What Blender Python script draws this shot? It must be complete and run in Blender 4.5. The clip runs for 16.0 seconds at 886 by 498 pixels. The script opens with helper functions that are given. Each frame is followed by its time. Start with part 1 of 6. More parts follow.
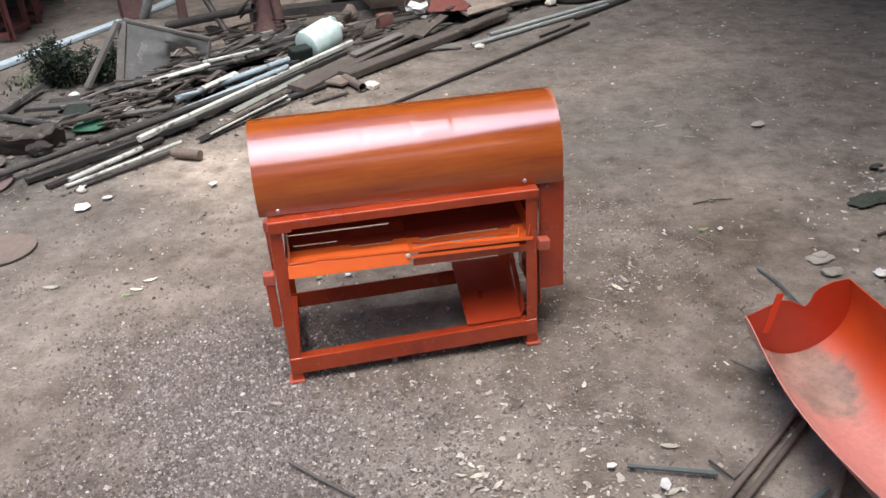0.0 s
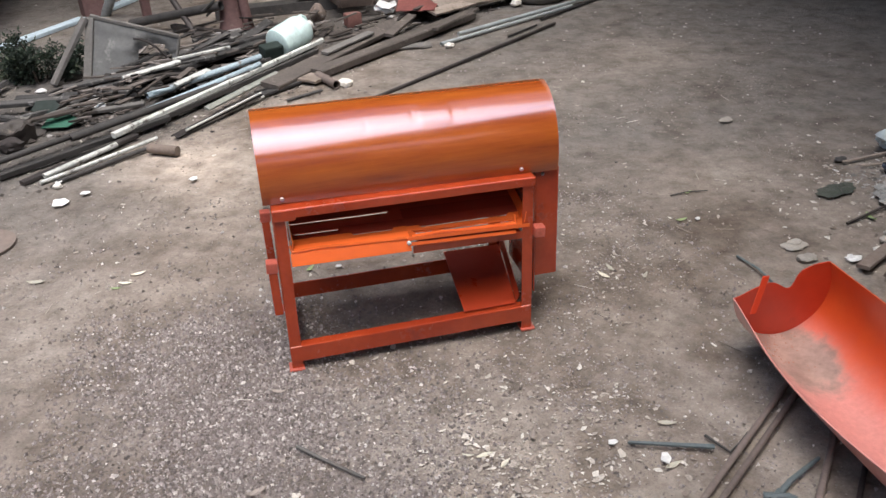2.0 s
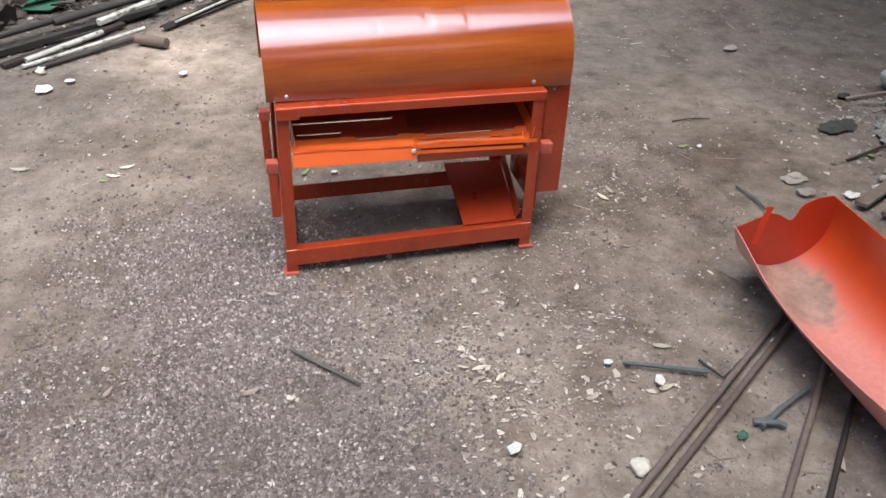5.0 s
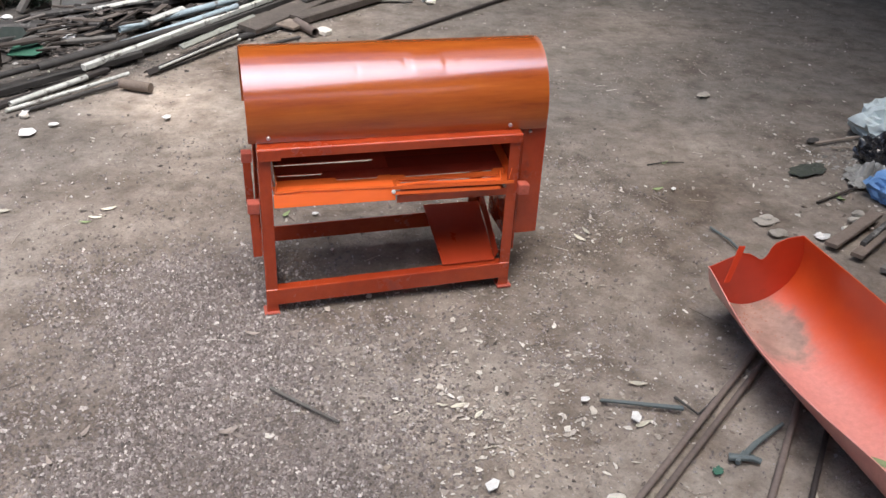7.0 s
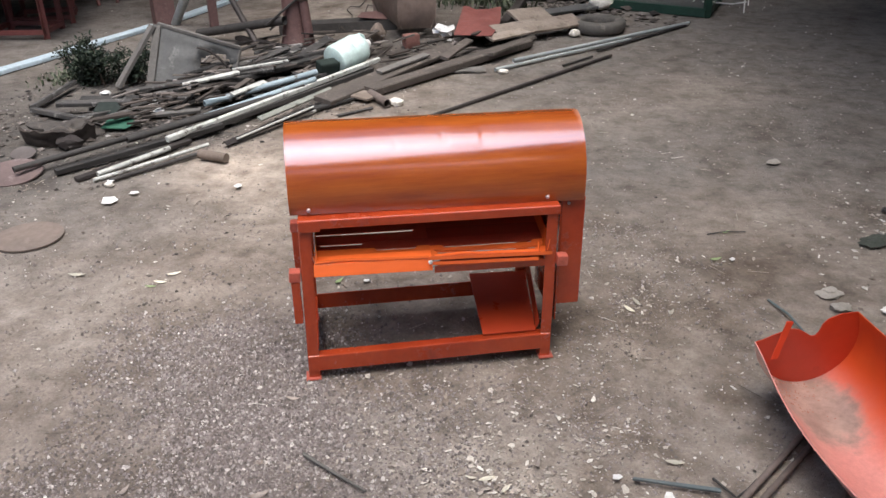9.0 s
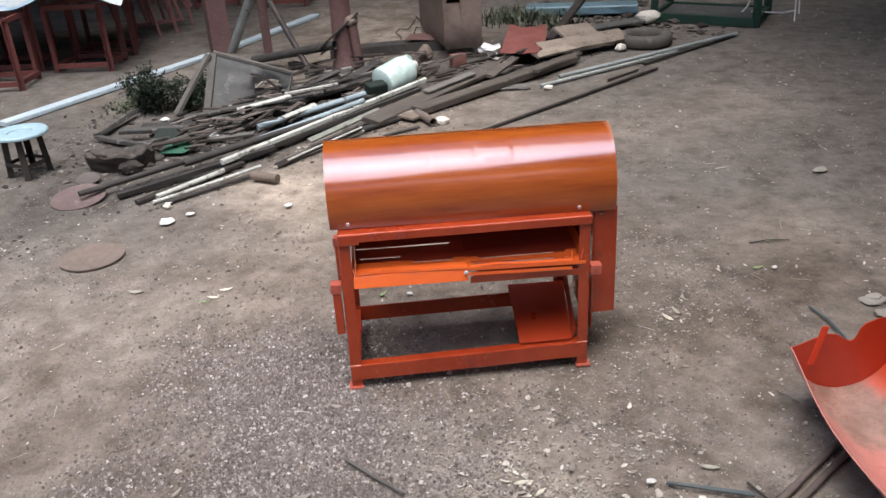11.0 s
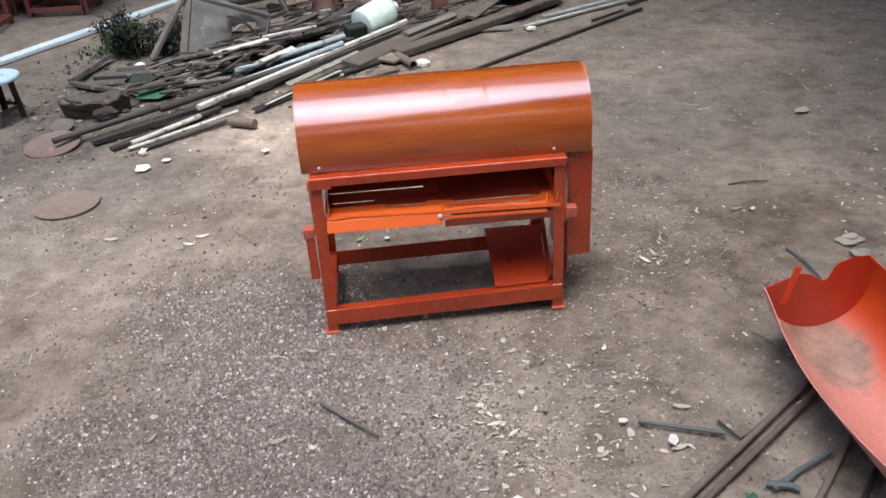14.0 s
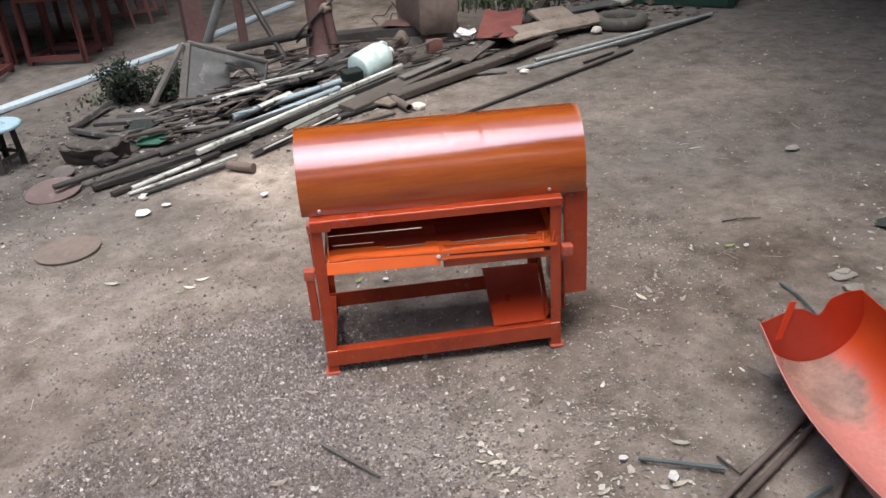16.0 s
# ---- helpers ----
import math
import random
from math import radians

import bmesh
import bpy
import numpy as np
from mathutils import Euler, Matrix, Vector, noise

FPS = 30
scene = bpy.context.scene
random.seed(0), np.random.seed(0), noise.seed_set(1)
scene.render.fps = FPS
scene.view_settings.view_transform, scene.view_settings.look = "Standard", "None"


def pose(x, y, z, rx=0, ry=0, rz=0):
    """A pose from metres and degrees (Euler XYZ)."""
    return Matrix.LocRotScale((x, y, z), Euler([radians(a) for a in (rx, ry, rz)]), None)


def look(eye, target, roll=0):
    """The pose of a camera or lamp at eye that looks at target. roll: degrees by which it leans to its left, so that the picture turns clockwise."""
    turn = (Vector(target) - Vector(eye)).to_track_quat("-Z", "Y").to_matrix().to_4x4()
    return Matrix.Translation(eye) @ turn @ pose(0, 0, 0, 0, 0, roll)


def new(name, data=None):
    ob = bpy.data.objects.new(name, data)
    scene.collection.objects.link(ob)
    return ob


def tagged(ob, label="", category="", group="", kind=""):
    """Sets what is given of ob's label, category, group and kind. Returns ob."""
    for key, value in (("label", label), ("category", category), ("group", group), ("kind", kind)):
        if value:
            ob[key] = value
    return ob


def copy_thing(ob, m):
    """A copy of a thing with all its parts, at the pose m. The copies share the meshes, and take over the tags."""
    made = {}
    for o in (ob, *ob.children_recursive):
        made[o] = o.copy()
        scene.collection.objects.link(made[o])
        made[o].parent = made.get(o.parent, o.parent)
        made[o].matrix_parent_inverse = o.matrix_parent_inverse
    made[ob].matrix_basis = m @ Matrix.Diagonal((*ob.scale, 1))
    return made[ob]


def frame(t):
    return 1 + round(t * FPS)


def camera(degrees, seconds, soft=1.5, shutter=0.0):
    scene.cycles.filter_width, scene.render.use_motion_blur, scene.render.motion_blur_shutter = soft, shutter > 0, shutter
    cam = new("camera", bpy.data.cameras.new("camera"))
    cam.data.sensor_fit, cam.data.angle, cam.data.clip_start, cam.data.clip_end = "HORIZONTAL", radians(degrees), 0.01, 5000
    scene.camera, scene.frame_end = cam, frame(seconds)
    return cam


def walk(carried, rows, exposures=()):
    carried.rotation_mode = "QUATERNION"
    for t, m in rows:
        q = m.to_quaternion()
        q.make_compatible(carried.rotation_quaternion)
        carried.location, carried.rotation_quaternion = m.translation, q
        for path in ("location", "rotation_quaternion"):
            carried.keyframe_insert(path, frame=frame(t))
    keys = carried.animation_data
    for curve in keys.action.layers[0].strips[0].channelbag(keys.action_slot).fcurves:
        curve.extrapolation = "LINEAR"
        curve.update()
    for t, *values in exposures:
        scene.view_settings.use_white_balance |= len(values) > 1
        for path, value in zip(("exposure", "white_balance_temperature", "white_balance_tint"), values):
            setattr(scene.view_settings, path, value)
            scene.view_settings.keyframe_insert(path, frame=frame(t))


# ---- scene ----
cam = camera(55.7, 16.0)
PATH = [
    (0, (0.146, -1.989, 1.491), (0.407, -0.264, 0.515), -4.1),
    (0.5, (0.192, -2.041, 1.487), (0.371, -0.312, 0.499), -7.0),
    (1, (0.195, -2.06, 1.496), (0.43, -0.337, 0.508), -6.4),
    (1.5, (0.091, -2.052, 1.502), (0.421, -0.34, 0.523), -4.7),
    (2, (-0.002, -2.025, 1.482), (0.376, -0.32, 0.508), -2.7),
    (2.5, (-0.046, -2.043, 1.489), (0.382, -0.346, 0.522), 0.1),
    (3, (-0.066, -2.046, 1.487), (0.369, -0.349, 0.523), 1.1),
    (3.5, (-0.072, -2.017, 1.457), (0.34, -0.367, 0.406), 0.7),
    (4, (-0.086, -1.988, 1.426), (0.322, -0.385, 0.302), 1.4),
    (4.2, (-0.085, -1.972, 1.429), (0.321, -0.381, 0.287), 1.5),
    (6.5, (-0.066, -2.017, 1.456), (0.39, -0.413, 0.353), 2.8),
    (7, (-0.077, -2.021, 1.447), (0.392, -0.382, 0.401), 2.5),
    (7.5, (-0.094, -2.01, 1.454), (0.371, -0.353, 0.435), 3.4),
    (8, (-0.094, -1.985, 1.445), (0.363, -0.311, 0.45), 4.7),
    (8.5, (-0.058, -2.013, 1.45), (0.323, -0.313, 0.467), 4.1),
    (9, (0.085, -2.065, 1.484), (0.341, -0.309, 0.562), -0.6),
    (9.5, (0.192, -2.108, 1.498), (0.325, -0.31, 0.633), -5.3),
    (9.7, (0.2, -2.123, 1.496), (0.298, -0.318, 0.638), -5.9),
    (11.8, (0.109, -2.151, 1.498), (0.249, -0.364, 0.611), -2.8),
    (12, (0.107, -2.149, 1.504), (0.245, -0.362, 0.617), -3.0),
    (12.5, (0.106, -2.127, 1.492), (0.244, -0.338, 0.608), -3.1),
    (13, (0.103, -2.131, 1.494), (0.253, -0.349, 0.598), -3.3),
    (13.5, (0.146, -2.151, 1.501), (0.292, -0.395, 0.556), -4.3),
    (14, (0.19, -2.142, 1.478), (0.32, -0.41, 0.487), -3.9),
    (14.5, (0.223, -2.147, 1.489), (0.366, -0.427, 0.478), -3.2),
    (15, (0.224, -2.147, 1.49), (0.367, -0.411, 0.509), -3.7),
    (15.5, (0.213, -2.164, 1.484), (0.334, -0.405, 0.539), -4.4),
    (16, (0.182, -2.17, 1.495), (0.331, -0.394, 0.587), -4.4),
]
walk(cam, [(t, look(eye, target, roll)) for t, eye, target, roll in PATH], [(0, 1.22), (8, 1.22), (9, 1.17), (9.5, 1.15), (12, 1.14), (13, 1.14), (14.5, 1.18), (15.2, 1.17), (16, 1.13)])

# ---------------------------------------------------------------- light
world = bpy.data.worlds.new("world")
scene.world = world
world.use_nodes = True
wn = world.node_tree.nodes
sky = wn.new("ShaderNodeTexSky")
sky.sky_type, sky.sun_disc = "NISHITA", False
SUN_EL, SUN_ROT = radians(75), radians(180)
sky.sun_elevation, sky.sun_rotation = SUN_EL, SUN_ROT
sky.dust_density, sky.air_density = 3.5, 1.0
wn["Background"].inputs["Strength"].default_value = 0.12
world.node_tree.links.new(sky.outputs["Color"], wn["Background"].inputs["Color"])
sun = new("sun", bpy.data.lights.new("sun", "SUN"))
sun.data.energy, sun.data.angle, sun.data.color = 1.5, radians(54), (0.985, 0.98, 0.99)
sun.matrix_world = look((0.0, -1.1, 8), (0, 0, 4))

# ---------------------------------------------------------------- materials


def nodes_of(name):
    m = bpy.data.materials.new(name)
    m.use_nodes = True
    t = m.node_tree
    return m, t, t.nodes["Principled BSDF"]


def noise_node(t, scale, detail=6.0, rough=0.6, stretch=(1, 1, 1), turn=(0, 0, 0), coords="Object"):
    co = t.nodes.new("ShaderNodeTexCoord")
    mp = t.nodes.new("ShaderNodeMapping")
    mp.inputs["Scale"].default_value = stretch
    mp.inputs["Rotation"].default_value = turn
    t.links.new(co.outputs[coords], mp.inputs["Vector"])
    n = t.nodes.new("ShaderNodeTexNoise")
    n.inputs["Scale"].default_value, n.inputs["Detail"].default_value, n.inputs["Roughness"].default_value = scale, detail, rough
    t.links.new(mp.outputs["Vector"], n.inputs["Vector"])
    return n


def ramp(t, src, stops):
    r = t.nodes.new("ShaderNodeValToRGB")
    e = r.color_ramp.elements
    while len(e) < len(stops):
        e.new(0.5)
    for k, (p, c) in zip(e, stops):
        k.position = p
        k.color = (*c, 1) if len(c) == 3 else c
    t.links.new(src, r.inputs["Fac"])
    return r


def grey(v):
    return (v, v, v)


def mix(t, fac, a, b, how="MIX"):
    m = t.nodes.new("ShaderNodeMix")
    m.data_type, m.blend_type = "RGBA", how
    for src, i in ((fac, 0), (a, 6), (b, 7)):
        if isinstance(src, (int, float)):
            m.inputs[i].default_value = src
        elif isinstance(src, tuple):
            m.inputs[i].default_value = (*src, 1)
        else:
            t.links.new(src, m.inputs[i])
    return m.outputs[2]


def bump(t, bsdf, height, strength=0.3, dist=0.01):
    b = t.nodes.new("ShaderNodeBump")
    b.inputs["Strength"].default_value, b.inputs["Distance"].default_value = strength, dist
    t.links.new(height, b.inputs["Height"])
    t.links.new(b.outputs["Normal"], bsdf.inputs["Normal"])


def surf(name, main, second, wear, rough=0.7, metal=0.0, scale=14.0, stretch=(1, 1, 1), wear_at=0.62, coat=0.0, relief=0.25, vary=0.0, rough_span=0.15, grain=1.0):
    """A painted, wooden or metal surface: two tones in large patches, fine grain and worn or soiled spots."""
    m, t, b = nodes_of(name)
    big = noise_node(t, scale * 0.35, 4, 0.6, stretch)
    fine = noise_node(t, scale * 4, 8, 0.7, stretch)
    spots = noise_node(t, scale * 0.9, 10, 0.72, stretch, turn=(0.3, 0.5, 0.2))
    tone = mix(t, ramp(t, big.outputs["Fac"], [(0.36, grey(0)), (0.66, grey(1))]).outputs["Color"], main, second)
    speck = ramp(t, fine.outputs["Fac"], [(0.25, grey(1 - 0.28 * grain)), (0.75, grey(1 + 0.15 * grain))])
    tone = mix(t, 1.0, tone, speck.outputs["Color"], "MULTIPLY")
    worn = ramp(t, spots.outputs["Fac"], [(wear_at, grey(0)), (min(wear_at + 0.09, 1.0), grey(1))])
    tone = mix(t, worn.outputs["Color"], tone, wear)
    if vary:
        info = t.nodes.new("ShaderNodeObjectInfo")
        lift = ramp(t, info.outputs["Random"], [(0, grey(1 - vary)), (1, grey(1 + vary))])
        tone = mix(t, 1.0, tone, lift.outputs["Color"], "MULTIPLY")
    t.links.new(tone, b.inputs["Base Color"])
    rr = ramp(t, spots.outputs["Fac"], [(0.3, grey(max(rough - rough_span, 0.03))), (0.75, grey(min(rough + rough_span, 1)))])
    t.links.new(rr.outputs["Color"], b.inputs["Roughness"])
    b.inputs["Metallic"].default_value = metal
    b.inputs["Coat Weight"].default_value, b.inputs["Coat Roughness"].default_value = coat, 0.12
    bump(t, b, fine.outputs["Fac"], relief, 0.004)
    return m


def island_mat(name, stops, rough=0.85):
    """For loose small stuff: every piece takes its own tone."""
    m, t, b = nodes_of(name)
    g = t.nodes.new("ShaderNodeNewGeometry")
    r = ramp(t, g.outputs["Random Per Island"], stops)
    n = noise_node(t, 160, 4)
    tone = mix(t, 1.0, r.outputs["Color"], ramp(t, n.outputs["Fac"], [(0.3, grey(0.7)), (0.7, grey(1.15))]).outputs["Color"], "MULTIPLY")
    t.links.new(tone, b.inputs["Base Color"])
    b.inputs["Roughness"].default_value = rough
    return m


def ground_mat():
    """Trodden earth: smooth and blotched where it is packed, coarse where the grit lies."""
    m, t, b = nodes_of("packed_earth")
    large = noise_node(t, 0.55, 5, 0.6)
    mid = noise_node(t, 2.6, 8, 0.65, turn=(0, 0, 0.7))
    blot = noise_node(t, 7.5, 6, 0.62, turn=(0, 0, 0.3))
    small = noise_node(t, 21, 10, 0.72)
    grit = noise_node(t, 95, 8, 0.8)

    def attr(name):
        at = t.nodes.new("ShaderNodeAttribute")
        at.attribute_name = name
        return at.outputs["Fac"]

    def times(p, q):
        n = t.nodes.new("ShaderNodeMath")
        n.operation = "MULTIPLY"
        for k, v in enumerate((p, q)):
            if isinstance(v, (int, float)):
                n.inputs[k].default_value = v
            else:
                t.links.new(v, n.inputs[k])
        return n.outputs["Value"]

    gritty = attr("grit")
    tone = ramp(t, large.outputs["Fac"], [(0.34, (0.178, 0.144, 0.116)), (0.5, (0.235, 0.198, 0.165)), (0.66, (0.29, 0.253, 0.216))]).outputs["Color"]
    patch = ramp(t, mid.outputs["Fac"], [(0.36, (0.62, 0.575, 0.53)), (0.5, grey(1.0)), (0.62, (1.3, 1.32, 1.33))]).outputs["Color"]
    tone = mix(t, 1.0, tone, patch, "MULTIPLY")
    smear = ramp(t, blot.outputs["Fac"], [(0.33, (0.7, 0.68, 0.66)), (0.5, grey(1.0)), (0.67, (1.2, 1.2, 1.2))]).outputs["Color"]
    crumbs = ramp(t, small.outputs["Fac"], [(0.34, grey(0.8)), (0.5, grey(1.0)), (0.66, grey(1.14))]).outputs["Color"]
    soft = ramp(t, grit.outputs["Fac"], [(0.34, grey(0.82)), (0.5, grey(1.0)), (0.68, grey(1.16))]).outputs["Color"]
    hard = ramp(t, grit.outputs["Fac"], [(0.36, grey(0.5)), (0.5, grey(0.95)), (0.66, grey(1.5))]).outputs["Color"]
    specks = mix(t, gritty, soft, hard)
    fine = mix(t, 1.0, mix(t, 1.0, smear, crumbs, "MULTIPLY"), specks, "MULTIPLY")
    tone = mix(t, 1.0, tone, fine, "MULTIPLY")
    for name, colour, low in (("ash", (0.166, 0.152, 0.136), 0.6), ("grit", (0.245, 0.21, 0.194), 0.5), ("sand", (0.5, 0.42, 0.345), 0.5), ("dark_earth", (0.086, 0.079, 0.072), 0.65)):
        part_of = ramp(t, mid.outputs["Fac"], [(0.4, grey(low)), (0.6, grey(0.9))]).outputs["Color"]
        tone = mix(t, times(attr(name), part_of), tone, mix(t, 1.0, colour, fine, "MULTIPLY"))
    t.links.new(tone, b.inputs["Base Color"])
    b.inputs["Roughness"].default_value = 0.93
    b.inputs["Specular IOR Level"].default_value = 0.25
    add = t.nodes.new("ShaderNodeMath")
    add.operation = "MULTIPLY_ADD"
    t.links.new(small.outputs["Fac"], add.inputs[0])
    add.inputs[1].default_value = 1.6
    t.links.new(times(grit.outputs["Fac"], mix(t, gritty, grey(0.3), grey(1.1))), add.inputs[2])
    add2 = t.nodes.new("ShaderNodeMath")
    add2.operation = "MULTIPLY_ADD"
    t.links.new(blot.outputs["Fac"], add2.inputs[0])
    add2.inputs[1].default_value = 2.2
    t.links.new(add.outputs["Value"], add2.inputs[2])
    bump(t, b, add2.outputs["Value"], 0.7, 0.013)
    return m


def hood_mat():
    """Orange enamel brushed on sheet steel, with long brown streaks."""
    m, t, b = nodes_of("orange_enamel")
    streak = noise_node(t, 9, 9, 0.7, stretch=(0.22, 1.6, 2.6))
    fine = noise_node(t, 60, 6, 0.7, stretch=(0.12, 1, 1.6))
    blot = noise_node(t, 5, 8, 0.7, stretch=(0.6, 1, 1))
    tone = ramp(t, streak.outputs["Fac"], [(0.3, (0.26, 0.05, 0.011)), (0.47, (0.37, 0.083, 0.013)), (0.7, (0.46, 0.12, 0.017))]).outputs["Color"]
    tone = mix(t, 1.0, tone, ramp(t, fine.outputs["Fac"], [(0.3, grey(0.88)), (0.7, grey(1.08))]).outputs["Color"], "MULTIPLY")
    tone = mix(t, ramp(t, blot.outputs["Fac"], [(0.62, grey(0)), (0.78, grey(0.5))]).outputs["Color"], tone, (0.3, 0.055, 0.014))
    # scuffed pale rim along the cut end
    co = t.nodes.new("ShaderNodeTexCoord")
    sep = t.nodes.new("ShaderNodeSeparateXYZ")
    t.links.new(co.outputs["Object"], sep.inputs["Vector"])
    add = t.nodes.new("ShaderNodeMath")
    add.operation = "MULTIPLY_ADD"
    t.links.new(blot.outputs["Fac"], add.inputs[0])
    add.inputs[1].default_value = 0.03
    t.links.new(sep.outputs["X"], add.inputs[2])
    tone = mix(t, ramp(t, add.outputs["Value"], [(0.811, grey(0)), (0.823, grey(0.6))]).outputs["Color"], tone, (0.62, 0.3, 0.2))
    t.links.new(tone, b.inputs["Base Color"])
    t.links.new(ramp(t, blot.outputs["Fac"], [(0.3, grey(0.16)), (0.75, grey(0.26))]).outputs["Color"], b.inputs["Roughness"])
    b.inputs["Coat Weight"].default_value, b.inputs["Coat Roughness"].default_value = 0.6, 0.13
    b.inputs["Specular IOR Level"].default_value = 0.85
    b.inputs["Specular Tint"].default_value = (0.58, 0.67, 1.0, 1)
    bump(t, b, mix(t, 0.5, blot.outputs["Fac"], streak.outputs["Fac"]), 0.06, 0.006)
    return m


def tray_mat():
    """Red enamel that turns pale pink towards its left side, with a sandy patch at the far end."""
    m, t, b = nodes_of("pink_and_red_enamel")
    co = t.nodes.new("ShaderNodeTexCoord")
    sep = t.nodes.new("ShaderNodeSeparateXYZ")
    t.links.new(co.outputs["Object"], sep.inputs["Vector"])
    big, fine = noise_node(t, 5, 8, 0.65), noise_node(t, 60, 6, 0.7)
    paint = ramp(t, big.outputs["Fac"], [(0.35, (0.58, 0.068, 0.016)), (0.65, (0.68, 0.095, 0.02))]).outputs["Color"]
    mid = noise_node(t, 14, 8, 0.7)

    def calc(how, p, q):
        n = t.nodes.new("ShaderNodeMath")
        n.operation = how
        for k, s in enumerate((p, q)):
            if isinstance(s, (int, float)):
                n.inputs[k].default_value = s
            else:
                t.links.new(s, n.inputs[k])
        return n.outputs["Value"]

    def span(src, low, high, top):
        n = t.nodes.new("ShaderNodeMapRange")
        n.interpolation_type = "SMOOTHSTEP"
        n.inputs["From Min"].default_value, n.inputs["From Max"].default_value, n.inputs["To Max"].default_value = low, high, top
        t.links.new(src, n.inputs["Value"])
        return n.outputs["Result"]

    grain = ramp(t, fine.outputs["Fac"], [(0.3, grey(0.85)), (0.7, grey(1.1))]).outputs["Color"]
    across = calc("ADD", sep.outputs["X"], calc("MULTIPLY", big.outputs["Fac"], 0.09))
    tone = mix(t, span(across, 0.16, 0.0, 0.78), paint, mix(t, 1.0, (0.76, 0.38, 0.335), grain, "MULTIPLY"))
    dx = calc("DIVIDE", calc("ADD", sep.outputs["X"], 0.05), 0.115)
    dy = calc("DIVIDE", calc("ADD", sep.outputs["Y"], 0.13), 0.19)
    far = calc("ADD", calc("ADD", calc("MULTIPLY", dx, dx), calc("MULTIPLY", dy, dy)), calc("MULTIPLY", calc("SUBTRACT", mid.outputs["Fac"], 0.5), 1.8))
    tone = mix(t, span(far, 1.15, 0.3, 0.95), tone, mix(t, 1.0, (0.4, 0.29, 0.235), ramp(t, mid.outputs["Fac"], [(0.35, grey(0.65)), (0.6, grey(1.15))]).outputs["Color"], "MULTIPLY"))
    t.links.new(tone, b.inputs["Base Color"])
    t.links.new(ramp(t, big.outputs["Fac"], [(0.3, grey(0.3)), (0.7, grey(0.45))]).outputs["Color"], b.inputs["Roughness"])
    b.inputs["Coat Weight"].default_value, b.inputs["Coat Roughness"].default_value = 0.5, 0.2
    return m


M_GROUND = ground_mat()
M_HOOD = hood_mat()
M_RED = surf("red_orange_enamel", (0.47, 0.064, 0.018), (0.37, 0.043, 0.014), (0.25, 0.03, 0.012), 0.24, 0, 11, wear_at=0.6, coat=0.8, relief=0.05, grain=0.55, rough_span=0.1)
# the slat paint again, darker: shade below the hood is in the colour
M_SLAT_SHADE = surf("shaded_slat_enamel", (0.55, 0.075, 0.038), (0.43, 0.058, 0.032), (0.25, 0.036, 0.02), 0.18, 0.05, 6, (0.3, 1, 1), 0.66, 0.8, 0.01, grain=0.4, vary=0.25)
M_CHUTE = surf("dark_red_enamel", (0.47, 0.056, 0.018), (0.39, 0.045, 0.016), (0.27, 0.036, 0.016), 0.35, 0, 7, wear_at=0.66, coat=0.5, relief=0.015, grain=0.3)
M_TRAYRED = surf("bright_red_enamel", (0.58, 0.055, 0.018), (0.5, 0.042, 0.015), (0.36, 0.04, 0.02), 0.4, 0, 6, wear_at=0.68, coat=0.3, relief=0.02, grain=0.3)
M_SLAT = surf("slat_enamel", (0.84, 0.16, 0.032), (0.74, 0.12, 0.026), (0.5, 0.08, 0.022), 0.2, 0, 6, (0.3, 1, 1), 0.74, 0.9, 0.01, grain=0.3, vary=0.22)
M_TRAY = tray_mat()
M_DARK = surf("red_brown_drum", (0.3, 0.06, 0.03), (0.22, 0.045, 0.026), (0.14, 0.05, 0.03), 0.4, 0.5, 12)
# the pink puts sky reflected on the pivot blocks into the colour
M_PINK = surf("pink_sheen_enamel", (0.56, 0.14, 0.095), (0.5, 0.1, 0.065), (0.4, 0.08, 0.04), 0.4, 0, 20, coat=0.3)
M_BOLT = surf("zinc_bolt", (0.6, 0.5, 0.46), (0.5, 0.38, 0.34), (0.5, 0.15, 0.08), 0.35, 0.5, 30)
M_RUST = surf("rusty_steel", (0.047, 0.044, 0.041), (0.076, 0.07, 0.065), (0.15, 0.115, 0.09), 0.75, 0.2, 16, vary=0.25)
M_BLACK = surf("blackened_steel", (0.035, 0.03, 0.028), (0.06, 0.05, 0.046), (0.1, 0.075, 0.06), 0.65, 0.3, 16, vary=0.25)
M_ROD = surf("dull_brown_rod", (0.2, 0.16, 0.138), (0.155, 0.122, 0.105), (0.26, 0.21, 0.18), 0.7, 0.1, 16, vary=0.15)
M_STOOL = surf("blue_painted_seat", (0.4, 0.58, 0.65), (0.36, 0.52, 0.59), (0.5, 0.58, 0.6), 0.45, 0, 10, wear_at=0.62)
M_GALV = surf("galvanised_steel", (0.42, 0.45, 0.45), (0.28, 0.3, 0.3), (0.14, 0.115, 0.095), 0.5, 0.5, 16, (1, 1, 1), 0.56, vary=0.15)
M_PALEPIPE = surf("pale_galvanised_pipe", (0.5, 0.54, 0.53), (0.37, 0.4, 0.4), (0.2, 0.17, 0.14), 0.5, 0.3, 16, wear_at=0.6)
M_CREAM = surf("cream_painted_tube", (0.66, 0.67, 0.62), (0.46, 0.47, 0.43), (0.13, 0.11, 0.095), 0.5, 0, 16, wear_at=0.53, vary=0.2)
M_BLUESHEET = surf("teal_blue_sheet", (0.17, 0.28, 0.33), (0.13, 0.22, 0.27), (0.2, 0.22, 0.21), 0.5, 0, 6, wear_at=0.6)
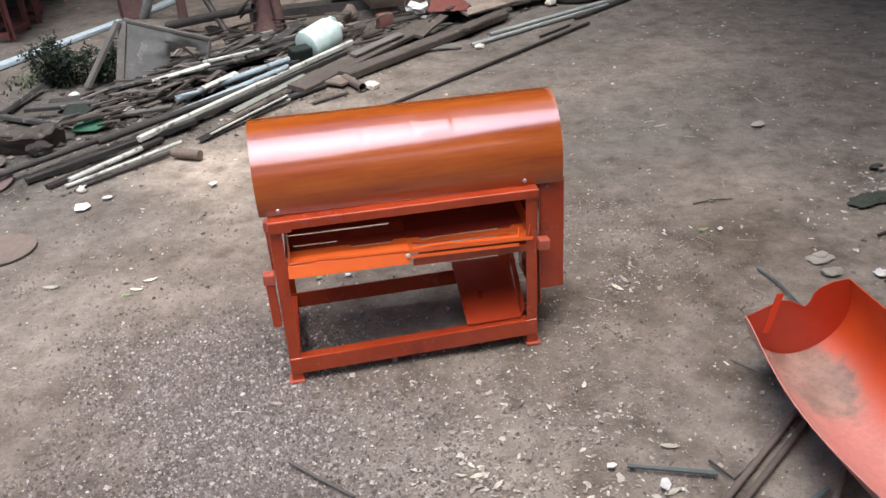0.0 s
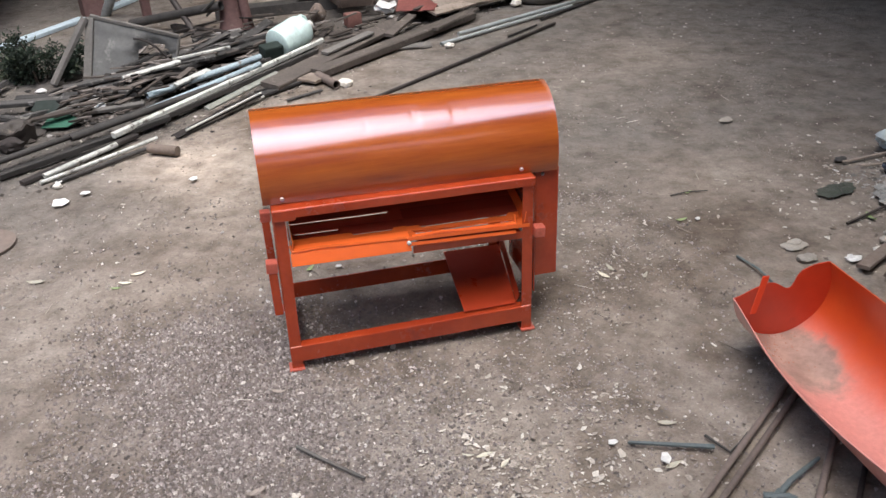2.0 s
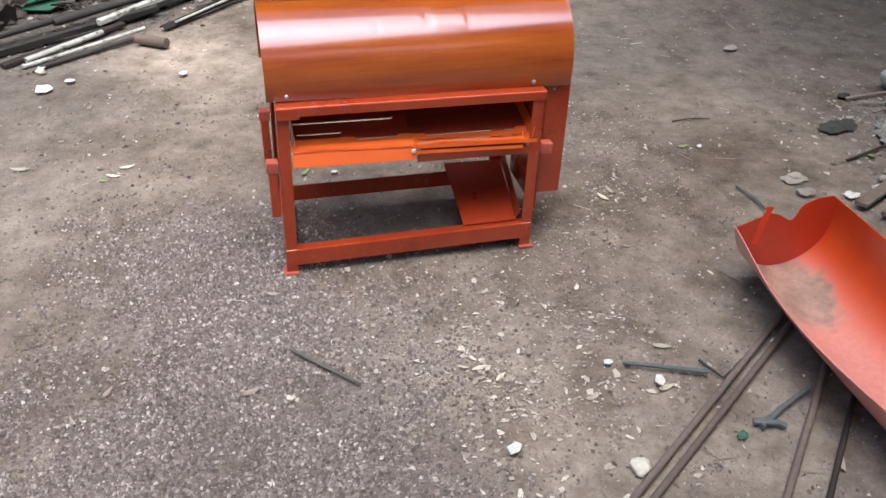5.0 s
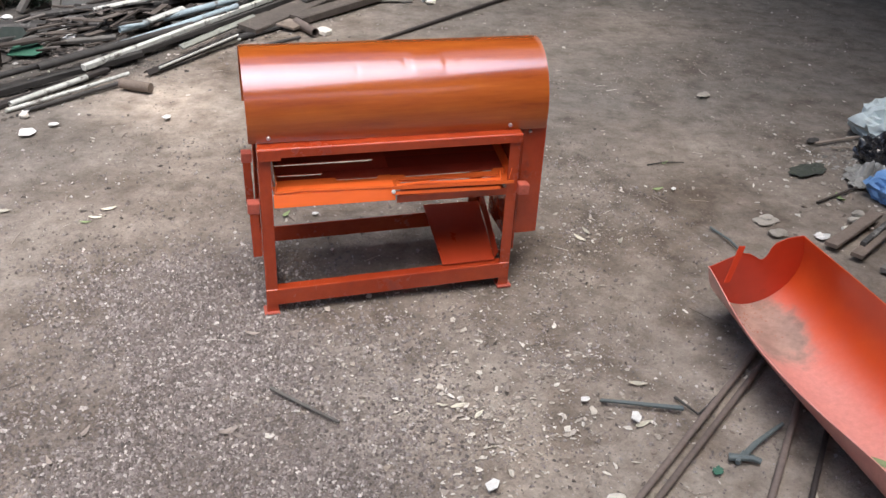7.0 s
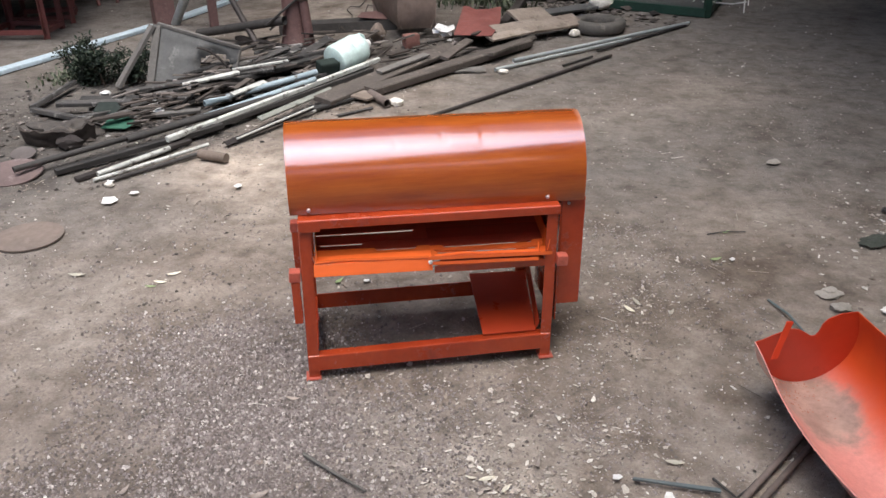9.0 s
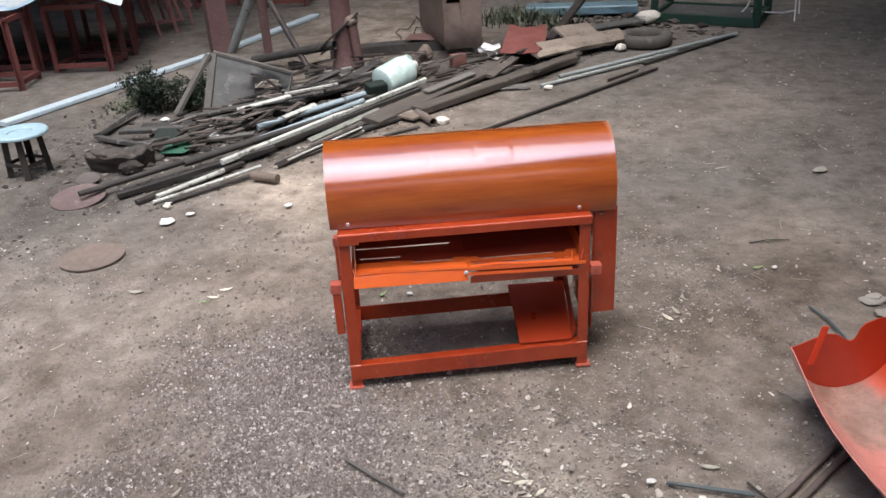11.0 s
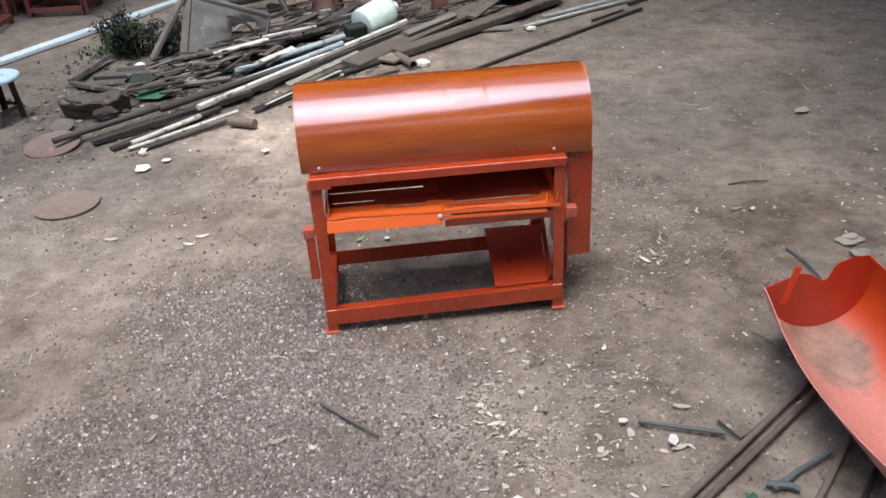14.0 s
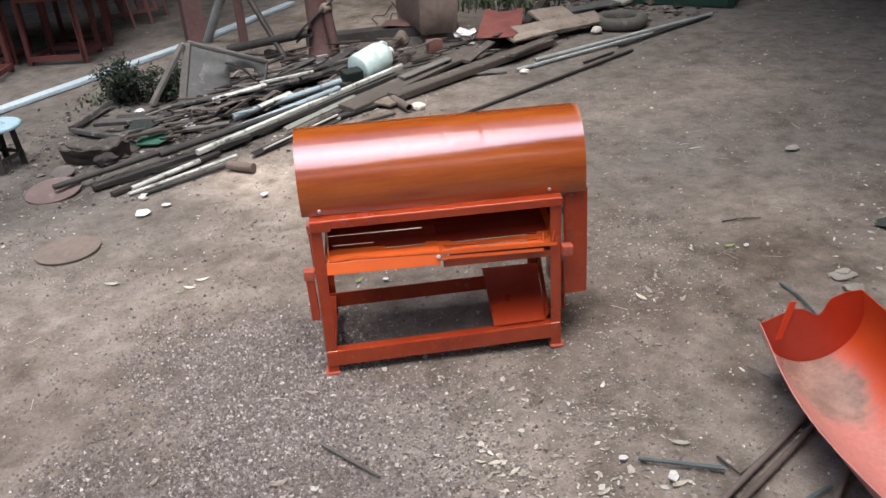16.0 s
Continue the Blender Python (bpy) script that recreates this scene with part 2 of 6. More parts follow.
M_BLUEFLAT = surf("light_blue_paint", (0.6, 0.72, 0.77), (0.5, 0.61, 0.67), (0.3, 0.33, 0.34), 0.45, 0, 9, wear_at=0.64)
M_BLUE = surf("pale_blue_paint", (0.4, 0.5, 0.54), (0.3, 0.38, 0.42), (0.16, 0.15, 0.14), 0.5, 0, 13, wear_at=0.56, vary=0.15)
M_WOOD = surf("grey_weathered_wood", (0.064, 0.06, 0.056), (0.033, 0.031, 0.029), (0.21, 0.205, 0.193), 0.85, 0, 14, (1, 1, 1), 0.56, vary=0.45, relief=0.5)
M_DULLPALE = surf("dirty_pale_strip", (0.3, 0.31, 0.27), (0.21, 0.215, 0.185), (0.1, 0.09, 0.075), 0.7, 0, 16, wear_at=0.54, relief=0.3)
M_BROWN = surf("grey_brown_timber", (0.135, 0.113, 0.097), (0.085, 0.072, 0.062), (0.22, 0.19, 0.165), 0.85, 0, 13, wear_at=0.57, vary=0.2, relief=0.5)
M_TAN = surf("raw_plank", (0.36, 0.3, 0.25), (0.24, 0.19, 0.15), (0.17, 0.135, 0.11), 0.8, 0, 12, wear_at=0.55, vary=0.2, relief=0.4)
M_POST = surf("red_oxide_post", (0.14, 0.075, 0.068), (0.18, 0.105, 0.095), (0.24, 0.165, 0.15), 0.75, 0, 8, wear_at=0.6)
M_OXIDE = surf("red_oxide_paint", (0.19, 0.058, 0.05), (0.14, 0.042, 0.036), (0.1, 0.055, 0.046), 0.65, 0, 9, wear_at=0.6, vary=0.2)
M_REDSHEET = surf("chipped_red_oxide_sheet", (0.25, 0.085, 0.072), (0.2, 0.065, 0.055), (0.6, 0.56, 0.52), 0.65, 0, 9, wear_at=0.68)
M_STAND = surf("dusty_red_oxide", (0.3, 0.13, 0.12), (0.23, 0.095, 0.088), (0.36, 0.22, 0.2), 0.65, 0, 9, wear_at=0.6, vary=0.2)
M_SHEET = surf("grey_sheet", (0.13, 0.13, 0.124), (0.085, 0.085, 0.082), (0.21, 0.205, 0.195), 0.7, 0.1, 9, wear_at=0.56, relief=0.4)
M_CASE = surf("brown_rusted_sheet", (0.2, 0.148, 0.12), (0.25, 0.19, 0.157), (0.17, 0.11, 0.085), 0.6, 0.1, 5, wear_at=0.6)
# the pale worn spots also carry the glare on the disc
M_DISC = surf("dull_pink_disc", (0.2, 0.15, 0.14), (0.165, 0.12, 0.112), (0.31, 0.26, 0.25), 0.5, 0.1, 6, wear_at=0.57)
M_MAUVE = surf("worn_mauve_disc", (0.15, 0.13, 0.122), (0.12, 0.104, 0.097), (0.22, 0.195, 0.18), 0.5, 0.15, 8, wear_at=0.6)
M_EARTHDISC = surf("dusty_rust_disc", (0.225, 0.178, 0.148), (0.185, 0.148, 0.125), (0.27, 0.225, 0.19), 0.85, 0.1, 8, wear_at=0.56)
M_JUG = surf("milky_plastic", (0.68, 0.84, 0.8), (0.63, 0.79, 0.75), (0.48, 0.55, 0.52), 0.4, 0, 6, wear_at=0.7, relief=0.03)
M_RUBBER = surf("dusty_rubber", (0.095, 0.088, 0.078), (0.12, 0.11, 0.098), (0.19, 0.17, 0.15), 0.9, 0, 10, wear_at=0.55)
M_GREEN = surf("dark_green_paint", (0.014, 0.042, 0.03), (0.018, 0.056, 0.038), (0.05, 0.055, 0.045), 0.55, 0, 9, wear_at=0.62)
M_GREENBITS = surf("green_plastic", (0.045, 0.155, 0.1), (0.038, 0.12, 0.08), (0.12, 0.16, 0.12), 0.5, 0, 14, wear_at=0.62)
M_TEAL = surf("blue_grey_plastic_bar", (0.13, 0.16, 0.16), (0.1, 0.125, 0.13), (0.2, 0.2, 0.19), 0.55, 0, 16, wear_at=0.6)
M_STONE = surf("pale_stone", (0.4, 0.37, 0.32), (0.32, 0.29, 0.25), (0.17, 0.14, 0.12), 0.9, 0, 22, vary=0.2, relief=0.5)
M_CHALK = surf("white_stone", (0.78, 0.74, 0.66), (0.66, 0.62, 0.54), (0.42, 0.37, 0.31), 0.85, 0, 22, relief=0.4)
M_BRICK = surf("worn_brick", (0.23, 0.105, 0.085), (0.19, 0.09, 0.075), (0.33, 0.22, 0.18), 0.9, 0, 18, relief=0.5)
M_WHITE = surf("white_scrap", (0.78, 0.77, 0.74), (0.7, 0.69, 0.66), (0.45, 0.4, 0.36), 0.6, 0, 18, wear_at=0.68)
M_LEAF = surf("dry_leaf", (0.62, 0.59, 0.49), (0.52, 0.47, 0.36), (0.3, 0.23, 0.15), 0.75, 0, 30, vary=0.3)
M_DRYLEAF = surf("grey_beige_leaf", (0.36, 0.31, 0.27), (0.29, 0.245, 0.21), (0.2, 0.16, 0.13), 0.8, 0, 30, vary=0.25)
M_LEAFGREEN = surf("fresh_fallen_leaf", (0.28, 0.36, 0.17), (0.24, 0.3, 0.13), (0.3, 0.27, 0.16), 0.6, 0, 30)
M_BARK = surf("bark", (0.055, 0.042, 0.034), (0.035, 0.028, 0.024), (0.12, 0.095, 0.075), 0.95, 0, 14, relief=0.7)
M_ROT = surf("rotten_wood", (0.085, 0.075, 0.066), (0.05, 0.044, 0.04), (0.17, 0.145, 0.12), 0.95, 0, 16, wear_at=0.57, relief=0.8)
M_BAG = surf("black_plastic_bag", (0.018, 0.018, 0.02), (0.03, 0.03, 0.034), (0.3, 0.31, 0.33), 0.3, 0, 9, wear_at=0.66, coat=0.6)
M_DULLGREEN = surf("dusty_dark_green_film", (0.06, 0.068, 0.052), (0.04, 0.047, 0.037), (0.14, 0.13, 0.11), 0.8, 0, 16, wear_at=0.6)
M_FILM = surf("grey_plastic_film", (0.3, 0.3, 0.28), (0.22, 0.21, 0.195), (0.15, 0.135, 0.12), 0.35, 0, 9, wear_at=0.58)
M_CLOTH = surf("blue_woven_sack", (0.12, 0.27, 0.55), (0.2, 0.36, 0.62), (0.6, 0.66, 0.7), 0.7, 0, 9, wear_at=0.6)
M_WHITECLOTH = surf("white_woven_sack", (0.62, 0.7, 0.7), (0.5, 0.6, 0.62), (0.35, 0.36, 0.35), 0.7, 0, 9, wear_at=0.62)
M_SKYBLOCK = surf("dark_sky_blocker", (0.05, 0.052, 0.05), (0.04, 0.042, 0.04), (0.07, 0.07, 0.065), 0.9, 0, 1.2)
M_BOUNCE = surf("pale_bounce_wall", (0.78, 0.76, 0.72), (0.7, 0.68, 0.64), (0.55, 0.52, 0.48), 0.95, 0, 1.5)
M_WALL = surf("dark_unseen_wall", (0.07, 0.075, 0.06), (0.05, 0.052, 0.042), (0.1, 0.1, 0.085), 0.95, 0, 1.2)
M_DUST = surf("sand_dust", (0.44, 0.22, 0.165), (0.36, 0.19, 0.145), (0.17, 0.1, 0.08), 0.95, 0, 40, relief=0.6)
M_PEBBLE = island_mat("grit_tones", [(0.0, (0.14, 0.118, 0.108)), (0.25, (0.215, 0.182, 0.168)), (0.65, (0.315, 0.272, 0.254)), (0.9, (0.43, 0.38, 0.355)), (0.97, (0.62, 0.57, 0.53)), (1.0, (0.78, 0.73, 0.68))])
M_OFFCUT = surf("dusty_wood", (0.21, 0.165, 0.135), (0.16, 0.125, 0.1), (0.28, 0.23, 0.19), 0.9, 0, 16, relief=0.5)
M_GREYWOOD = surf("silvered_wood", (0.175, 0.165, 0.15), (0.125, 0.116, 0.105), (0.24, 0.23, 0.21), 0.9, 0, 12, relief=0.5, vary=0.2)
M_BOX = surf("black_green_plastic", (0.012, 0.022, 0.017), (0.016, 0.028, 0.022), (0.05, 0.055, 0.05), 0.8, 0, 9)
M_SOIL = island_mat("soil_tones", [(0.0, (0.195, 0.165, 0.141)), (0.5, (0.245, 0.209, 0.18)), (1.0, (0.33, 0.285, 0.248))])
M_LITTER = island_mat("litter_tones", [(0.0, (0.11, 0.088, 0.072)), (0.2, (0.24, 0.195, 0.16)), (0.5, (0.36, 0.31, 0.26)), (0.78, (0.5, 0.45, 0.385)), (1.0, (0.72, 0.68, 0.61))])
M_ASHBITS = island_mat("ashen_bits", [(0.0, (0.12, 0.11, 0.1)), (0.4, (0.27, 0.255, 0.235)), (0.8, (0.42, 0.4, 0.37)), (1.0, (0.62, 0.6, 0.57))])
M_HUSK = island_mat("husk_tones", [(0.0, (0.2, 0.165, 0.135)), (0.35, (0.38, 0.33, 0.28)), (0.75, (0.55, 0.5, 0.43)), (1.0, (0.74, 0.7, 0.63))])
M_SCRAP = island_mat("scrap_tones", [(0.0, (0.02, 0.018, 0.016)), (0.4, (0.06, 0.048, 0.04)), (0.75, (0.12, 0.1, 0.085)), (0.93, (0.24, 0.21, 0.19)), (1.0, (0.5, 0.5, 0.48))])
M_WEED = island_mat("weed_tones", [(0.0, (0.035, 0.052, 0.027)), (0.5, (0.07, 0.09, 0.05)), (1.0, (0.18, 0.19, 0.13))], 0.7)
M_FOLIAGE = island_mat("foliage_tones", [(0.0, (0.008, 0.016, 0.009)), (0.55, (0.017, 0.031, 0.017)), (0.88, (0.034, 0.055, 0.031)), (1.0, (0.09, 0.11, 0.07))], 0.6)


def tarp_mat():
    m, t, b = nodes_of("printed_tarpaulin")
    n = noise_node(t, 2.2, 3, 0.5)
    f = noise_node(t, 14, 6, 0.6)
    c = ramp(t, n.outputs["Fac"], [(0.32, (0.14, 0.32, 0.56)), (0.41, (0.4, 0.6, 0.74)), (0.47, (0.78, 0.82, 0.83)), (0.62, (0.7, 0.79, 0.84)), (0.72, (0.22, 0.42, 0.66))]).outputs["Color"]
    c = mix(t, 1.0, c, ramp(t, f.outputs["Fac"], [(0.3, grey(0.8)), (0.7, grey(1.1))]).outputs["Color"], "MULTIPLY")
    t.links.new(c, b.inputs["Base Color"])
    b.inputs["Roughness"].default_value = 0.35
    bump(t, b, f.outputs["Fac"], 0.3, 0.01)
    return m


M_TARP = tarp_mat()

# ---------------------------------------------------------------- mesh helpers


def finish(bm, mat, smooth=False):
    me = bpy.data.meshes.new("mesh")
    bmesh.ops.recalc_face_normals(bm, faces=bm.faces)
    bm.to_mesh(me)
    bm.free()
    me.materials.append(mat)
    if smooth:
        for p in me.polygons:
            p.use_smooth = True
        me.set_sharp_from_angle(angle=radians(40))
    return me


def part(name, bm, material, parent, label="", smooth=False):
    ob = new(name, finish(bm, material, smooth))
    ob.parent = parent
    return tagged(ob, label)


def thing(name, bm, material, label, category, group="", kind="", smooth=False):
    """A one-mesh thing whose origin is at the middle of its base."""
    me = finish(bm, material, smooth)
    co = np.empty(len(me.vertices) * 3, np.float32)
    me.vertices.foreach_get("co", co)
    co = co.reshape(-1, 3)
    lo, hi = co.min(0), co.max(0)
    base = Vector(((lo[0] + hi[0]) / 2, (lo[1] + hi[1]) / 2, lo[2]))
    me.transform(Matrix.Translation(-base))
    ob = new(name, me)
    ob.location = base
    return tagged(ob, label, category, group, kind)


def holder(name, m, label, category, group="", kind=""):
    ob = new(name)
    ob.empty_display_size = 0.05
    ob.matrix_basis = m
    return tagged(ob, label, category, group, kind)


def add_box(bm, centre, size, m=None, bevel=0.0):
    start = set(bm.verts)
    r = bmesh.ops.create_cube(bm, size=1)
    vs = r["verts"]
    for v in vs:
        v.co = Vector((v.co.x * size[0], v.co.y * size[1], v.co.z * size[2]))
    if bevel:
        es = list({e for v in vs for e in v.link_edges})
        bmesh.ops.bevel(bm, geom=es, offset=bevel, segments=2, affect="EDGES", profile=0.6)
    vs = [v for v in bm.verts if v not in start]
    for v in vs:
        v.co = (m @ v.co if m else v.co) + Vector(centre)
    return vs


def along(p1, p2, up=(0, 0, 1)):
    """A frame whose x runs from p1 to p2."""
    x = (Vector(p2) - Vector(p1)).normalized()
    u = Vector(up)
    if abs(x.dot(u)) > 0.97:
        u = Vector((0, 1, 0))
    y = u.cross(x).normalized()
    z = x.cross(y)
    return Matrix((x, y, z)).transposed()


def add_bar(bm, p1, p2, w, h, bevel=0.002, up=(0, 0, 1), twist=0.0):
    r = along(p1, p2, up) @ Matrix.Rotation(radians(twist), 3, "X")
    mid = (Vector(p1) + Vector(p2)) / 2
    return add_box(bm, mid, ((Vector(p2) - Vector(p1)).length, w, h), r, bevel)


def add_loft(bm, rings, closed=True, cap=False):
    """Skin rings of points with quads."""
    made = [[bm.verts.new(p) for p in ring] for ring in rings]
    n = len(made[0])
    for a, b in zip(made, made[1:]):
        for i in range(n if closed else n - 1):
            j = (i + 1) % n
            bm.faces.new((a[i], a[j], b[j], b[i]))
    if cap:
        bm.faces.new(made[0][::-1])
        bm.faces.new(made[-1])
    return made


def add_pipe(bm, p1, p2, r, wall=0.003, seg=14, sag=0.0, steps=6):
    """An open pipe with a bore; sag bends it a little."""
    R = along(p1, p2)
    a, b = Vector(p1), Vector(p2)
    outer, inner = [], []
    for k in range(steps + 1):
        s = k / steps
        c = a.lerp(b, s) + R @ Vector((0, 0, -sag * math.sin(math.pi * s)))
        outer.append([c + R @ Vector((0, r * math.cos(q), r * math.sin(q))) for q in (2 * math.pi * i / seg for i in range(seg))])
        inner.append([c + R @ Vector((0, (r - wall) * math.cos(q), (r - wall) * math.sin(q))) for q in (2 * math.pi * i / seg for i in range(seg))])
    add_loft(bm, outer + inner[::-1] + outer[:1])
    bmesh.ops.remove_doubles(bm, verts=bm.verts, dist=1e-5)


def add_rod(bm, pts, r, seg=8, taper=1.0):
    """A solid rod through points."""
    pts = [Vector(p) for p in pts]
    rings = []
    for k, p in enumerate(pts):
        a, b = pts[max(k - 1, 0)], pts[min(k + 1, len(pts) - 1)]
        R = along(a, b)
        rr = r * (1 + (taper - 1) * k / max(len(pts) - 1, 1))
        rings.append([p + R @ Vector((0, rr * math.cos(q), rr * math.sin(q))) for q in (2 * math.pi * i / seg for i in range(seg))])
    add_loft(bm, rings, cap=True)


def add_angle(bm, p1, p2, w, t, up=(0, 0, 1), turn=0.0, h=None):
    """An L-profile with a rounded heel. Its heel runs from p1 to p2, the flanges go to +y and -z of its frame."""
    h = h or w
    s = 1 if w > 0 else -1
    prof = [(0, -t), (0.3 * t * s, -0.3 * t), (t * s, 0), (w, 0), (w, -t), (t * 1.4 * s, -t), (t * s, -t * 1.4), (t * s, -h), (0, -h)]
    R = along(p1, p2, up) @ Matrix.Rotation(radians(turn), 3, "X")
    rings = [[Vector(p) + R @ Vector((0, y, z)) for y, z in prof] for p in (p1, p2)]
    add_loft(bm, rings, cap=True)


def add_plate(bm, outline, thick, m=Matrix.Identity(4)):
    """A flat plate in the xy plane of m, made from its outline."""
    top = [bm.verts.new(m @ Vector((x, y, thick / 2))) for x, y in outline]
    low = [bm.verts.new(m @ Vector((x, y, -thick / 2))) for x, y in outline]
    n = len(outline)
    f1, f2 = bm.faces.new(top), bm.faces.new(low[::-1])
    for i in range(n):
        j = (i + 1) % n
        bm.faces.new((top[i], low[i], low[j], top[j]))
    bm.normal_update()
    bmesh.ops.triangulate(bm, faces=[f1, f2])


def add_lump(bm, centre, size, rough=0.25, seed=0, level=2, m=None):
    start = set(bm.verts)
    bmesh.ops.create_icosphere(bm, subdivisions=level, radius=1)
    off = Vector((seed * 3.17, seed * 1.31, seed * 0.77))
    for v in bm.verts:
        if v in start:
            continue
        p = v.co.normalized()
        k = 1 + rough * noise.noise(p * 1.3 + off) + rough * 0.5 * noise.noise(p * 3.1 + off)
        q = Vector((p.x * size[0], p.y * size[1], p.z * size[2])) * k
        v.co = (m @ q if m else q) + Vector(centre)


def add_bolt(bm, p, r, axis=(0, -1, 0), h=0.006):
    p, ax = Vector(p), Vector(axis)
    R = along(p, p + ax)
    rings = []
    for rr, d in ((r * 1.0, 0), (r, h * 0.6), (r * 0.7, h)):
        rings.append([p + R @ Vector((d, rr * math.cos(q), rr * math.sin(q))) for q in (math.pi / 3 * i for i in range(6))])
    add_loft(bm, rings, cap=True)


def fan_sheet(bm, fn, nu, nv, thick):
    """A sheet given by fn(u, v), with thickness along its normal."""
    pts = [[Vector(fn(i / nu, j / nv)) for j in range(nv + 1)] for i in range(nu + 1)]

    def nrm(i, j):
        a, b = pts[min(i + 1, nu)][j] - pts[max(i - 1, 0)][j], pts[i][min(j + 1, nv)] - pts[i][max(j - 1, 0)]
        return a.cross(b).normalized()

    top = [[bm.verts.new(pts[i][j]) for j in range(nv + 1)] for i in range(nu + 1)]
    low = [[bm.verts.new(pts[i][j] - nrm(i, j) * thick) for j in range(nv + 1)] for i in range(nu + 1)]
    for i in range(nu):
        for j in range(nv):
            bm.faces.new((top[i][j], top[i + 1][j], top[i + 1][j + 1], top[i][j + 1]))
            bm.faces.new((low[i][j], low[i][j + 1], low[i + 1][j + 1], low[i + 1][j]))
    for i in range(nu):
        bm.faces.new((top[i][0], low[i][0], low[i + 1][0], top[i + 1][0]))
        bm.faces.new((top[i + 1][nv], low[i + 1][nv], low[i][nv], top[i][nv]))
    for j in range(nv):
        bm.faces.new((top[0][j + 1], low[0][j + 1], low[0][j], top[0][j]))
        bm.faces.new((top[nu][j], low[nu][j], low[nu][j + 1], top[nu][j + 1]))


def B():
    return bmesh.new()


# ---------------------------------------------------------------- ground, unseen walls and sky blockers


def lift(x, y):
    return 0.006 * noise.noise(Vector((x * 1.3, y * 1.3, 0.3))) + 0.004 * noise.noise(Vector((x * 5, y * 5, 2.0))) - 0.004


def grit_zone(x, y):
    """Where the fine grit lies thick, from 0 to 1."""
    cut = lambda v: max(0.0, min(1.0, v))
    wob = 0.18 * noise.noise(Vector((x * 2.2, y * 2.2, 7.0)))
    return cut((0.55 - y - 0.2 * x + wob) / 0.5) * cut((0.42 - x - 0.1 * y + wob) / 0.42) * cut((x + 0.74 - 0.35 * y + 1.3 * wob) / 0.5) * (1 - 0.75 * math.exp(-(((x - 0.36) / 0.42) ** 4) - ((y - 0.22) / 0.26) ** 4))


def make_ground():
    near_x, near_y = np.arange(-3.2, 4.21, 0.05), np.arange(-2.4, 6.41, 0.05)
    far = [4.9, 6, 8, 11, 16, 25, 40, 70]
    xs = [-f for f in far[::-1] if f > 3.4] + list(near_x) + [f for f in far if f > 4.4]
    ys = [-f for f in far[::-1]] + [-3.2] + list(near_y) + [7, 8, 9.5, 12, 16, 25, 40, 70]
    verts = [(x, y, lift(x, y)) for y in ys for x in xs]
    n = len(xs)
    faces = [(j * n + i, j * n + i + 1, (j + 1) * n + i + 1, (j + 1) * n + i) for j in range(len(ys) - 1) for i in range(n - 1)]
    me = bpy.data.meshes.new("ground")
    me.from_pydata(verts, [], faces)
    me.materials.append(M_GROUND)
    spots = ((-0.36, 1.72, 0.27, 1.3), (-0.12, 1.4, 0.22, 0.5), (1.75, 0.8, 0.28, 0.25), (2.35, 2.5, 0.4, 0.4), (0.5, -0.68, 0.22, 0.6), (0.85, -0.55, 0.16, 0.3), (0.95, -0.95, 0.18, 0.2), (-0.62, -0.62, 0.15, 0.4), (-0.95, 0.5, 0.5, 0.12), (-0.4, 0.75, 0.35, 0.22), (1.6, 2.2, 0.4, 0.25))
    cut = lambda v: max(0.0, min(1.0, v))
    sv, gv, av, dv = [], [], [], []
    for x, y, _ in verts:
        sv.append(sum(a * math.exp(-((x - cx) ** 2 + (y - cy) ** 2) / r**2) for cx, cy, r, a in spots))
        under = math.exp(-(((x - 0.36) / 0.45) ** 4) - ((y - 0.2) / 0.3) ** 4)
        gv.append(max(0.95 * grit_zone(x, y), 0.22 * cut((1.1 - y - 0.3 * x) / 0.9) * cut((0.9 - x) / 0.6)) * (1 - 0.85 * under))
        av.append(cut((y - 0.2) / 1.2) * max(cut((x - 0.5) / 0.8), 0.9 * cut((-0.2 - x) / 0.5)))
        # darker earth along the heap and in a patch to its left
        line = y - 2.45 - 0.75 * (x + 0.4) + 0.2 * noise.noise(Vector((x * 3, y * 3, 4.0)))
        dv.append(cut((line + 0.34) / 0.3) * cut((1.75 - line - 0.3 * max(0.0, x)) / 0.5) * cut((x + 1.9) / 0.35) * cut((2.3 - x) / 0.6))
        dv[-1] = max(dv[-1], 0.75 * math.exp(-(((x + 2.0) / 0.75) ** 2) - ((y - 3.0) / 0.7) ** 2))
    for name, values in (("sand", sv), ("grit", gv), ("ash", av), ("dark_earth", dv)):
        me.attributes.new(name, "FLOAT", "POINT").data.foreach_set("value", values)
    for p in me.polygons:
        p.use_smooth = True
    tagged(new("ground", me), "packed grey-brown earth yard with grit", "ground", kind="structure")


make_ground()
# walls out of view: dark ones cut low sky, the pale one bounces light
for name, c, s in (("unseen_wall_north", (0, 12.0, 3.6), (22.4, 0.2, 7.2)), ("unseen_wall_south", (0, -7.0, 2.4), (22.4, 0.2, 4.8)), ("unseen_wall_west", (-11.3, 2.5, 3.5), (0.2, 18.8, 7)), ("unseen_wall_east", (11.3, 2.5, 3.5), (0.2, 18.8, 7))):
    bm = B()
    add_box(bm, c, s)
    ob = new(name, finish(bm, M_BOUNCE if name == "unseen_wall_south" else M_WALL))
    tagged(ob, "unseen plain wall added to shape the light in the yard", "wall", kind="structure")


def make_sky_blocker(name, outline, z, label):
    """An unseen slab added over a side of the yard to narrow the open sky."""
    bm = B()
    add_plate(bm, outline, 0.12, pose(0, 0, z))
    tagged(new(name, finish(bm, M_SKYBLOCK)), label, "roof", kind="structure")


